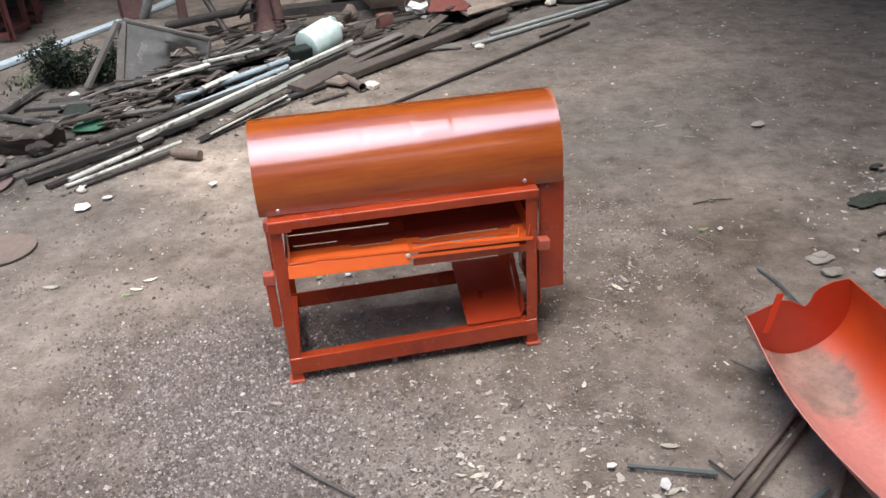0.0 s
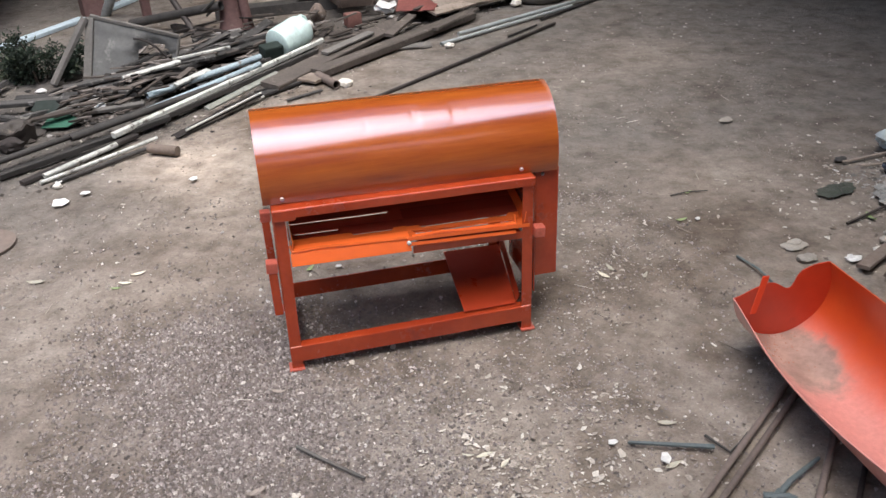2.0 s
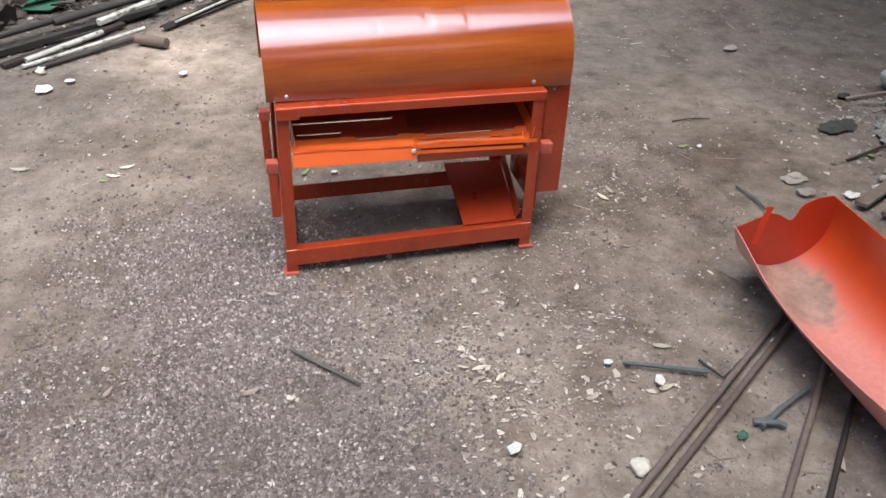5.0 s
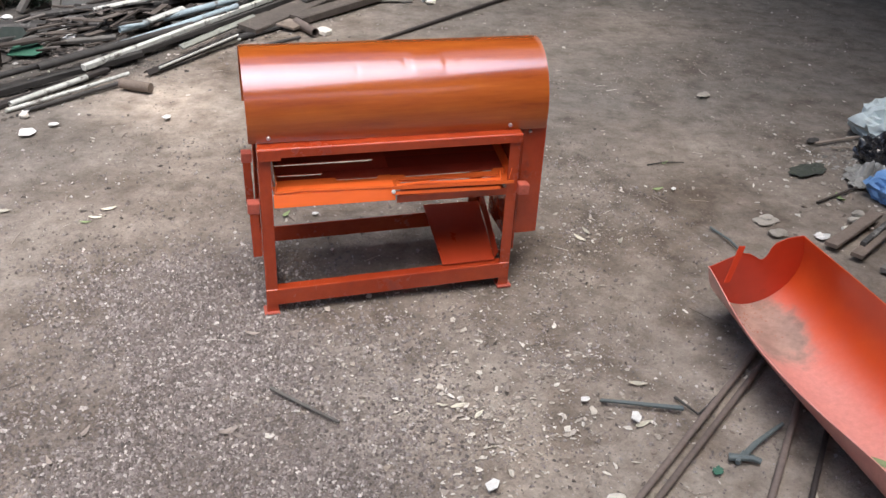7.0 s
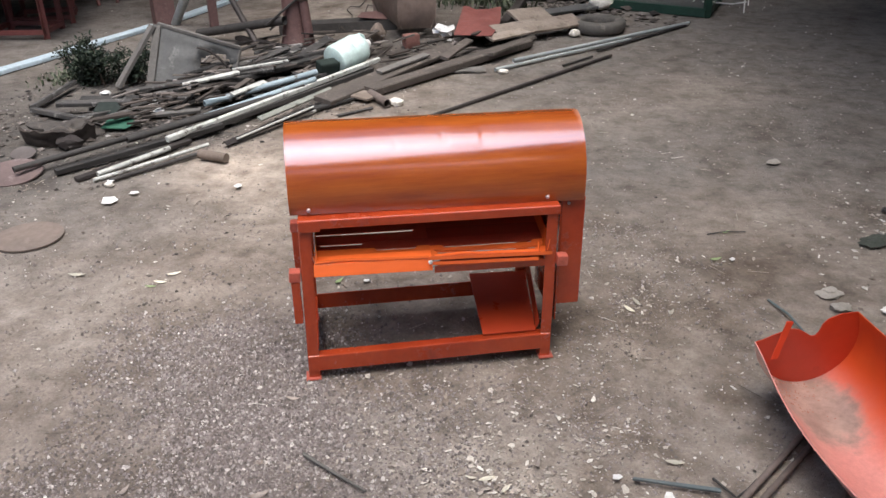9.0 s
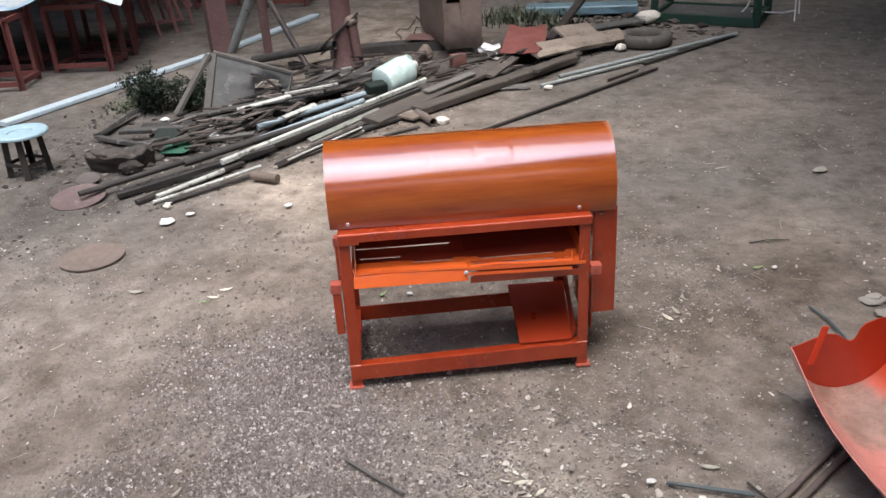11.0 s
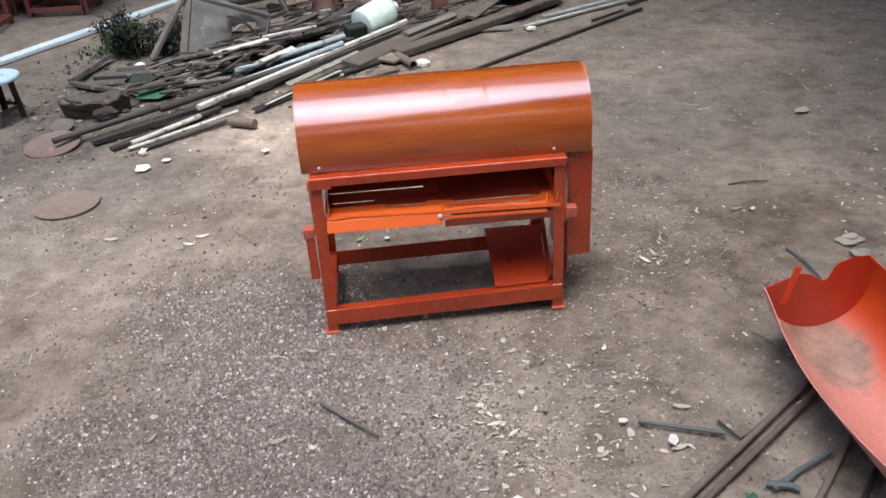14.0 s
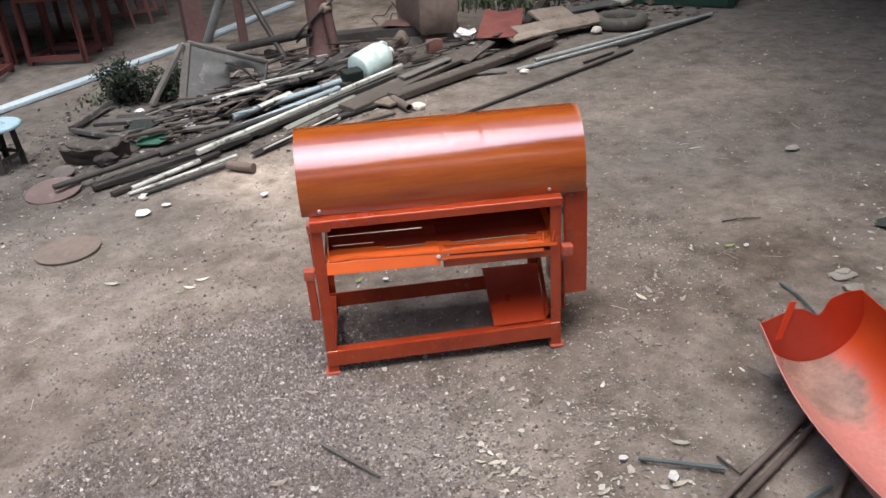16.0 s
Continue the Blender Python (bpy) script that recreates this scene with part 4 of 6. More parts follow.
for k in range(9):
    x, y = heap_rnd.uniform(-1.25, -0.7), heap_rnd.uniform(2.52, 2.95)
    a, n = radians(heap_rnd.gauss(25, 22)), heap_rnd.uniform(0.08, 0.2)
    dx, dy = n * math.cos(a), n * math.sin(a)
    plank((x - dx, y - dy, 0.02), (x + dx, y + dy, 0.03 + heap_rnd.uniform(0, 0.03)), heap_rnd.uniform(0.015, 0.04), heap_rnd.uniform(0.01, 0.02), (M_GREYWOOD, M_OFFCUT, M_WOOD)[k % 3], "grey broken piece of wood in the scrap heap", heap_rnd.uniform(-20, 20), seed=160 + k)
plank((0.08, 2.62, 0.035), (1.0, 3.62, 0.06), 0.13, 0.03, M_BROWN, "broad grey-brown steel channel on the heap", 6, "steel channel", "steel_channel", 20)
plank((0.36, 2.77, 0.03), (1.54, 3.70, 0.045), 0.1, 0.05, M_BROWN, "long heavy grey-brown beam at the heap's edge", 0, "beam", "scrap_beam", 21)
plank((0.44, 3.02, 0.075), (0.78, 3.35, 0.085), 0.055, 0.014, M_GREYWOOD, "short grey board lying on the channel", 5, seed=22)
plank((0.88, 3.27, 0.075), (1.12, 3.68, 0.085), 0.06, 0.02, M_BROWN, "short grey-brown board on the beam", 10, seed=23)
plank((1.2, 3.36, 0.06), (1.6, 3.78, 0.06), 0.065, 0.02, M_BROWN, "grey-brown board end on the beam", -8, seed=24)
plank((0.93, 3.22, 0.008), (1.14, 3.2, 0.008), 0.1, 0.012, M_GREYWOOD, "flat grey board on the earth", 0, seed=25)
pipe((1.36, 3.33, 0.02), (2.94, 4.17, 0.02), 0.014, M_PALEPIPE, "long grey galvanised pipe on the ground")
pipe((1.20, 3.16, 0.014), (2.33, 3.78, 0.014), 0.0125, M_PALEPIPE, "long thin pale galvanised pipe on the ground")
pipe((2.0, 3.52, 0.011), (2.91, 4.15, 0.011), 0.011, M_RUST, "thin dark pipe beside the galvanised ones")
pipe((0.45, 2.155, 0.01), (2.05, 3.38, 0.01), 0.0105, M_BLACK, "long thin black rod on bare earth")
pipe((1.66, 3.19, 0.009), (1.92, 3.385, 0.009), 0.008, M_RUST, "short dark rod beside the long one")
pipe((0.365, 2.75, 0.028), (0.445, 2.53, 0.028), 0.024, M_ROD, "short wide brown pipe with an open dark end")
plank((0.19, 2.84, 0.03), (0.38, 2.66, 0.026), 0.13, 0.014, M_TAN, "broken tan board end under the pipe", 0, seed=26)
plank((0.02, 2.54, 0.014), (0.28, 2.73, 0.014), 0.05, 0.016, M_WOOD, "broken grey board on the earth", 0, seed=27)
plank((0.16, 2.42, 0.008), (0.36, 2.53, 0.008), 0.022, 0.008, M_WOOD, "thin split stick of wood on the earth", 0, seed=28)
for k, (a, b, w) in enumerate((((-1.54, 2.81, 0.03), (-1.42, 3.25, 0.04), 0.05), ((-1.53, 2.78, 0.025), (-1.22, 2.54, 0.03), 0.05), ((-1.24, 2.55, 0.03), (-0.9, 2.73, 0.04), 0.035), ((-1.39, 2.75, 0.06), (-0.98, 2.71, 0.06), 0.045), ((-1.3, 2.92, 0.03), (-0.95, 2.8, 0.05), 0.04))):
    plank(a, b, w, 0.026, M_WOOD, "grey broken frame board by the shrub", 10 * (k - 2), seed=40 + k)
plank((-2.27, 3.28, 0.016), (-1.19, 4.88, 0.016), 0.085, 0.03, M_BLUEFLAT, "pale blue painted steel flat lying on the ground", 0, "flat bar", "blue_flat_bar", 50)
plank((-1.04, 5.12, 0.016), (-0.40, 6.33, 0.016), 0.085, 0.03, M_BLUEFLAT, "pale blue painted steel flat lying on the ground", 0, "flat bar", "blue_flat_bar", 51)

# ---------------------------------------------------------------- things on and round the heap


def make_propped_panel():
    g = holder("propped_panel", pose(-0.98, 3.2, 0), "grey dented sheet panel on a wooden frame, propped up", "sheet panel")
    o = Vector((-0.98, 3.2, 0))
    apex, rt, rb, lb = Vector((-0.885, 3.36, 0.345)), Vector((-0.4, 3.3, 0.195)), Vector((-0.44, 3.26, 0.06)), Vector((-0.955, 3.18, 0.01))

    def face(u, v):
        a, b = apex.lerp(rt, u), lb.lerp(rb, u)
        p = a.lerp(b, v) - o
        # the arch-shaped hollow pushed in at the lower end
        d = max(0, 1 - ((u - 0.72) / 0.24) ** 2 - ((v - 0.75) / 0.6) ** 2)
        return p + Vector((0, 0.05 * d + 0.008 * noise.noise(Vector((u * 5, v * 5, 1))), -0.01 * d))

    bm = B()
    fan_sheet(bm, face, 20, 14, 0.004)
    bmesh.ops.delete(bm, geom=[f for f in bm.faces if ((f.calc_center_median().x + o.x + 0.56) / 0.1) ** 2 + ((f.calc_center_median().z - 0.07) / 0.1) ** 2 < 1], context="FACES")
    part("panel", bm, M_SHEET, g, smooth=True)
    for p1, p2, w, h in ((apex + Vector((0, 0, 0.006)), rt, 0.03, 0.02), (apex, lb, 0.05, 0.022), (apex + Vector((-0.03, -0.01, 0)), Vector((-1.15, 3.19, 0.014)), 0.055, 0.022), (rt, rb, 0.02, 0.014)):
        bm = B()
        add_bar(bm, p1 - o, p2 - o, w, h, 0.003)
        part("batten", bm, M_GREYWOOD, g, "grey weathered batten")
    bm = B()
    pts = [Vector((-0.66, 3.27, 0.215)) - o + Vector((0.2 * s, -0.02 * s, -0.17 * s * s)) for s in (0, 0.2, 0.4, 0.6, 0.8, 1.0)]
    for a, b in zip(pts, pts[1:]):
        add_bar(bm, a, b, 0.03, 0.006, 0.001)
    part("curved_strip", bm, M_BLACK, g, "dark curved strip over the hollow")


make_propped_panel()


def make_stool():
    st = holder("stool", pose(-1.76, 2.3, 0), "low round stool with a pale blue seat and dark legs", "stool")
    bm = B()
    n, R, r = 36, 0.142, 0.062
    prof = [(r, 0.232), (r + 0.004, 0.236), (R - 0.006, 0.24), (R, 0.234), (R, 0.224), (R - 0.008, 0.218), (r, 0.222)]
    rings = [[Vector((q * math.cos(a), q * math.sin(a), z)) for q, z in prof] for a in (2 * math.pi * k / n for k in range(n))]
    add_loft(bm, rings + rings[:1])
    bmesh.ops.remove_doubles(bm, verts=bm.verts, dist=1e-5)
    seat = part("seat", bm, M_STOOL, st, smooth=True)
    bm = B()
    rings = [[Vector((q * math.cos(a), q * math.sin(a), z)) for a in (2 * math.pi * k / n for k in range(n))] for q, z in ((0.058, 0.231), (0.04, 0.233), (0.002, 0.2335))]
    add_loft(bm, rings, cap=True)
    part("seat_centre", bm, M_STOOL, seat)
    for k in range(4):
        a = radians(20 + 90 * k)
        bm = B()
        add_angle(bm, (0.115 * math.cos(a), 0.115 * math.sin(a), 0.0), (0.1 * math.cos(a), 0.1 * math.sin(a), 0.22), 0.032, 0.005, up=(math.cos(a), math.sin(a), 0))
        part("leg", bm, M_BLACK, st)
    for k in range(4):
        a, b = radians(20 + 90 * k), radians(110 + 90 * k)
        bm = B()
        add_bar(bm, (0.11 * math.cos(a), 0.11 * math.sin(a), 0.07), (0.11 * math.cos(b), 0.11 * math.sin(b), 0.07), 0.005, 0.02, 0.001)
        part("stretcher", bm, M_BLACK, st)


make_stool()


def disc(c, r, tilt, turn, mat, label, thick=0.006, dish=0.01):
    bm = B()
    m = Matrix.Translation(c) @ Matrix.Rotation(radians(turn), 4, "Z") @ Matrix.Rotation(radians(tilt), 4, "X")
    n = 40
    rings = []
    for q, z in ((0.002, 0), (0.3, 0.001), (0.7, 0.004), (0.95, dish), (1.0, dish + 0.001), (1.0, dish - thick), (0.94, dish - thick - 0.001), (0.6, 0.003 - thick), (0.002, -thick)):
        rings.append([m @ Vector((q * r * math.cos(a), q * r * math.sin(a), z)) for a in (2 * math.pi * k / n for k in range(n))])
    add_loft(bm, rings, cap=True)
    return thing("steel_disc", bm, mat, label, "disc", smooth=True)


disc((-1.115, 1.135, 0.004), 0.132, 0, 0, M_EARTHDISC, "round rusty steel disc flat on the earth", 0.005, 0.002)
disc((-1.37, 1.83, 0.014), 0.132, 7, -6, M_DISC, "worn dull mauve round disc with glare spots coloured in, under a pipe end", 0.005, 0.004)
disc((-1.39, 2.07, 0.02), 0.058, 13, 10, M_MAUVE, "small dull grey-pink disc propped behind another", 0.004, 0.004)


def make_log():
    log = holder("dead_log", pose(-1.27, 2.31, 0), "dark rotten hollow log covered with earth", "log")
    bm = B()
    add_lump(bm, (0.0, 0.05, 0.02), (0.16, 0.13, 0.066), 0.6, 3, 4)
    part("earth_cover", bm, M_ROT, log, "grey-brown rotten wood and earth", smooth=True)

    def rind(u, v):
        a = radians(205 + 130 * u)
        jag = 0.022 * noise.noise(Vector((u * 5, 1.0, 2.0))) + 0.01 * noise.noise(Vector((u * 14, 4.0, 2.0)))
        lean = 0.035 * v + 0.012 * noise.noise(Vector((u * 7, v * 4, 0.5)))
        return 0.18 * math.cos(a) * (1 + 0.08 * v), 0.05 + (0.15 + lean) * math.sin(a), 0.004 + (0.085 + jag) * v

    bm = B()
    fan_sheet(bm, lambda u, v: rind(u, 1 - v), 44, 6, 0.014)
    part("rind", bm, M_BARK, log, "black ragged broken rind", smooth=True)
    bm = B()
    add_lump(bm, (0.08, -0.15, 0.03), (0.06, 0.045, 0.035), 0.4, 9, 3)
    part("broken_piece", bm, M_BLACK, log, "dark broken piece", smooth=True)
    bm = B()
    rings = [[Vector((-0.46 + 0.11 * s, 1.86 - 0.07 * s, 0.026)) + Matrix.Rotation(radians(-32), 3, "Z") @ Vector((0, 0.024 * math.cos(q), 0.024 * math.sin(q) * (1 + 0.2 * noise.noise(Vector((s * 3, i, 1)))))) for i, q in enumerate(2 * math.pi * j / 10 for j in range(10))] for s in (-0.6, -0.3, 0, 0.3, 0.6)]
    add_loft(bm, rings, cap=True)
    thing("wood_offcut", bm, M_OFFCUT, "short brown round wood offcut on sandy earth", "wood offcut", smooth=True)


make_log()


def make_jug():
    jug = holder("plastic_jug", Matrix.Translation((0.285, 3.31, 0.13)) @ Matrix.Rotation(radians(42), 4, "Z") @ Matrix.Rotation(radians(80), 4, "Y"), "milky white plastic water jug lying on its side", "jug")
    bm = B()
    n = 28
    prof = [(0.0, -0.16), (0.075, -0.16), (0.094, -0.15), (0.1, -0.13), (0.1, -0.03), (0.096, -0.022), (0.1, -0.014), (0.1, 0.05), (0.09, 0.085), (0.06, 0.115), (0.028, 0.13), (0.026, 0.15)]
    rings = [[Vector((max(q, 0.001) * math.cos(a), max(q, 0.001) * math.sin(a) * 1.0, z)) for a in (2 * math.pi * k / n for k in range(n))] for q, z in prof]
    add_loft(bm, rings, cap=True)
    part("body", bm, M_JUG, jug, smooth=True)
    bm = B()
    add_loft(bm, [[Vector((q * math.cos(a), q * math.sin(a), z)) for a in (2 * math.pi * k / 18 for k in range(18))] for q, z in ((0.028, 0.136), (0.029, 0.139), (0.029, 0.162), (0.026, 0.166), (0.004, 0.167))], cap=True)
    part("cap", bm, M_WHITE, jug)
    bm = B()
    add_rod(bm, [(-0.03, 0, 0.135), (-0.062, 0, 0.13), (-0.084, 0, 0.1), (-0.088, 0, 0.06), (-0.078, 0, 0.04)], 0.011, 10)
    part("grip", bm, M_JUG, jug, smooth=True)
    bm = B()
    add_box(bm, (0.13, 3.14, 0.07), (0.13, 0.09, 0.12), Matrix.Rotation(0.4, 3, "Z") @ Matrix.Rotation(0.15, 3, "X"), 0.012)
    thing("plastic_box", bm, M_BOX, "small dark green box in front of the jug", "box")


make_jug()


def make_posts():
    for c, s, label in (((-1.13, 5.05), (0.16, 0.16), "stout red-oxide square post standing in the yard"), ((-0.70, 4.68), (0.062, 0.062), "thin dark red post beside the stout ones")):
        bm = B()
        add_box(bm, (c[0], c[1], 1.3), (s[0], s[1], 2.6), Matrix.Rotation(radians(20), 3, "Z"), 0.008)
        thing("post", bm, M_POST, label, "post", "posts behind the heap")
    bm = B()
    n = 14
    rings = [[Vector((-0.08 + q * math.cos(a) * (1 + 0.06 * noise.noise(Vector((z, math.cos(a), math.sin(a))))), 4.12 + q * math.sin(a), z)) for a in (2 * math.pi * k / n for k in range(n))] for q, z in ((0.105, 0.0), (0.092, 0.05), (0.076, 0.16), (0.072, 0.5), (0.07, 1.2), (0.068, 2.6))]
    add_loft(bm, rings, cap=True)
    thing("post", bm, M_POST, "weathered reddish round post, wider at its foot", "post", "posts behind the heap", smooth=True)
    for p1, p2, r, mat, label in (((-1.04, 5.0, 0.0), (-0.70, 4.62, 0.62), 0.036, M_GALV, "grey pipe brace leaning against the thin post"), ((-0.34, 4.08, 0.0), (-0.66, 4.62, 0.52), 0.022, M_BLACK, "thin dark brace leaning against the thin post"), ((-0.80, 4.48, 0.034), (-0.14, 4.02, 0.2), 0.032, M_RUST, "dull pipe propped between the posts")):
        bm = B()
        add_pipe(bm, p1, p2, r, 0.003, 14)
        thing("brace_pipe", bm, mat, label, "pipe", "props between the posts", smooth=True)
    g = holder("screw_jack", pose(0.0, 4.05, 0), "rusty screw jack on a dark red tube", "jack")
    bm = B()
    add_pipe(bm, (0.03, 0, 0.0), (0.0, 0.02, 0.32), 0.034, 0.004, 14)
    part("tube", bm, M_POST, g, smooth=True)
    bm = B()
    add_lump(bm, (-0.005, 0.02, 0.35), (0.05, 0.045, 0.045), 0.2, 5, 3)
    part("head", bm, M_CASE, g, "tan rusted head", smooth=True)
    bm = B()
    add_bar(bm, (0.05, 0.0, 0.41), (-0.27, -0.02, 0.17), 0.03, 0.012, 0.002)
    add_bar(bm, (0.03, 0.03, 0.32), (-0.25, 0.01, 0.13), 0.02, 0.012, 0.002)
    part("arm", bm, M_RUST, g, "rusted flat arms")
    bm = B()
    add_bar(bm, (-0.5, 4.3, 0.03), (-0.12, 3.85, 0.045), 0.05, 0.03, 0.003)
    add_bar(bm, (-0.2, 4.3, 0.03), (-0.55, 3.95, 0.05), 0.03, 0.02, 0.003)
    thing("cross_bars", bm, M_BLACK, "two crossed dark bars welded together", "scrap bars")


make_posts()


def make_beam_and_casing():
    bm = B()
    prof = [(0, 0), (0, 0.075), (0.16, 0.075), (0.16, 0.068), (0.008, 0.068), (0.008, 0.008), (0.16, 0.008), (0.16, 0)]
    rings = [[Vector((x, 4.42 + 0.06 * (x + 0.1) + y, z)) for y, z in prof] for x in (-0.2, 0.3, 1.0)]
    add_loft(bm, rings, cap=True)
    thing("steel_channel", bm, M_RUST, "rusty steel channel lying behind the heap", "steel channel")
    g = holder("machine_casing", pose(0.795, 4.5, 0.075), "brown rusted sheet-metal casing of a machine", "machine casing")
    plan = ((-0.125, -0.39), (0.155, -0.39), (0.16, 0.35), (-0.26, 0.3))
    for n, name in enumerate(("front_sheet", "side_sheet", "back_sheet", "side_sheet")):
        a, b2 = Vector((*plan[n], 0)), Vector((*plan[(n + 1) % 4], 0))
        wide = (b2 - a).length
        ex = (b2 - a) / wide
        ey = Vector((-ex.y, ex.x, 0))

        def top_at(s, n=n):
            # the front sheet has a square piece cut out of its upper edge
            return 0.34 if n == 0 and 0.1 < s < 0.45 else 0.7

        bm = B()
        cuts = sorted({0.0, 0.06, 0.1, 0.1001, 0.28, 0.4499, 0.45, 0.62, 0.8, 0.94, 1.0})
        grid = {}
        for face in (0, 1):
            for i, s in enumerate(cuts):
                for k in range(9):
                    z = 0.002 + (top_at(s) - 0.002) * k / 8
                    dent = 0.014 * noise.noise(Vector((s * 3 + n * 5, z * 7, 2.0)))
                    if n == 0:
                        dent -= 0.025 * max(0.0, 1 - ((s - 0.62) / 0.36) ** 2 - ((z - 0.16) / 0.12) ** 2)
                    tuck = 0.035 * max(0.0, 1 - z / 0.07) ** 2
                    grid[face, i, k] = bm.verts.new(a + ex * (s * wide) + ey * (dent + tuck + 0.004 * face) + Vector((0, 0, z)))
        last = len(cuts) - 1
        for i in range(last):
            for k in range(8):
                bm.faces.new((grid[0, i, k], grid[0, i + 1, k], grid[0, i + 1, k + 1], grid[0, i, k + 1]))
                bm.faces.new((grid[1, i, k], grid[1, i, k + 1], grid[1, i + 1, k + 1], grid[1, i + 1, k]))
            for k in (0, 8):
                bm.faces.new((grid[0, i, k], grid[1, i, k], grid[1, i + 1, k], grid[0, i + 1, k]))
        for i in (0, last):
            for k in range(8):
                bm.faces.new((grid[0, i, k], grid[0, i, k + 1], grid[1, i, k + 1], grid[1, i, k]))
        part(name, bm, M_CASE, g, smooth=True)
    # unseen plate added over the casing to keep its inside dark
    bm = B()
    add_plate(bm, [(x * 0.96, y * 0.96) for x, y in plan], 0.004, pose(0, 0, 0.66))
    part("shade_lid", bm, M_CASE, g)
    bm = B()
    add_plate(bm, [(-0.16, 0.0), (0.05, -0.05), (0.13, 0.02), (0.02, 0.12), (-0.1, 0.1)], 0.004, pose(0.55, 4.5, 0.095, 10, 4, 10))
    thing("red_offcut", bm, M_POST, "dull red sheet offcut lying on the channel", "sheet offcut")
    for k, (c, s, mat, nm, lab, cat) in enumerate((
        ((0.74, 3.9, 0.045), (0.055, 0.045, 0.05), M_BRICK, "brick_piece", "rounded red brick piece by the casing", "brick"),
        ((0.52, 4.12, 0.06), (0.055, 0.05, 0.07), M_OFFCUT, "stone", "grey-brown stone beside the jug", "stone"),
        ((2.45, 4.82, 0.07), (0.1, 0.07, 0.055), M_CHALK, "stone", "white stone on the far rubbish", "stone"),
        ((1.97, 3.98, 0.028), (0.04, 0.03, 0.028), M_CHALK, "stone", "pale broken stone by the tyre", "stone"),
    )):
        bm = B()
        if nm == "brick_piece":
            add_box(bm, c, (0.115, 0.08, 0.1), Matrix.Rotation(0.3, 3, "Z"), 0.018)
        else:
            add_lump(bm, c, s, 0.3, 20 + k, 3)
        thing(nm, bm, mat, lab, cat, smooth=True)
    bm = B()
    for k in range(7):
        add_lump(bm, (0.87 + 0.045 * (k % 4), 3.74 + 0.05 * (k % 3), 0.03 + 0.02 * k), (0.07, 0.05, 0.035), 1.3, 30 + k, 2)
    thing("crumpled_film", bm, M_WHITE, "crumpled white plastic film on the heap", "plastic film")
    # bent red sheet on top
    bm = B()
    q = [Vector((1.03, 3.78, 0.1)), Vector((1.29, 3.72, 0.1)), Vector((1.42, 4.05, 0.12)), Vector((1.5, 4.4, 0.15)), Vector((1.21, 4.42, 0.17))]

    def red(u, v):
        a, b = q[0].lerp(q[4], v), (q[1].lerp(q[2], v * 2) if v < 0.5 else q[2].lerp(q[3], v * 2 - 1))
        return a.lerp(b, u) + Vector((0, 0, 0.02 * math.sin(u * 3.4) * math.sin(v * 5) + 0.01 * noise.noise(Vector((u * 4, v * 4, 5)))))

    fan_sheet(bm, red, 12, 12, 0.003)
    thing("red_sheet", bm, M_REDSHEET, "bent sheet of red-oxide painted steel on the heap", "metal sheet", smooth=True)
    plank((1.34, 3.86, 0.09), (2.04, 4.14, 0.09), 0.17, 0.022, M_TAN, "raw tan plank across the rubbish", 16, seed=70)
    plank((1.55, 4.2, 0.12), (1.86, 4.36, 0.1), 0.18, 0.018, M_TAN, "broken tan board on the rubbish", 20, seed=71)
    plank((1.27, 3.72, 0.08), (1.62, 3.93, 0.08), 0.09, 0.016, M_TAN, "pale board end under the plank", 14, seed=72)
    plank((1.5, 4.3, 0.05), (1.95, 5.1, 0.2), 0.07, 0.03, M_BLACK, "dark stick leaning over the rubbish", 0, seed=73)
    plank((1.75, 4.55, 0.05), (2.35, 4.75, 0.06), 0.16, 0.02, M_SHEET, "grey flat board on the rubbish", 0, seed=74)
    plank((1.55, 5.55, 0.06), (2.5, 5.3, 0.06), 0.22, 0.08, M_BLUESHEET, "faded blue metal sheet box at the back", 0, "metal sheet", "blue_sheet", 75)


make_beam_and_casing()


def make_tyre():
    bm = B()
    n, m = 44, 14
    rings = []
    for k in range(n):
        a = 2 * math.pi * k / n
        ring = []
        for j in range(m):
            b = 2 * math.pi * j / m
            rr = 0.162 + 0.046 * math.copysign(abs(math.cos(b)) ** 0.7, math.cos(b)) * (1.04 if k % 2 and math.cos(b) > 0.7 else 1)
            zz = 0.047 + 0.046 * math.copysign(abs(math.sin(b)) ** 0.7, math.sin(b))
            ring.append(Vector((2.2 + rr * math.cos(a), 4.14 + rr * math.sin(a), zz)))
        rings.append(ring)
    add_loft(bm, rings + rings[:1])
    bmesh.ops.remove_doubles(bm, verts=bm.verts, dist=1e-5)
    thing("old_tyre", bm, M_RUBBER, "old dusty grey tyre lying flat", "tyre", smooth=True)


make_tyre()


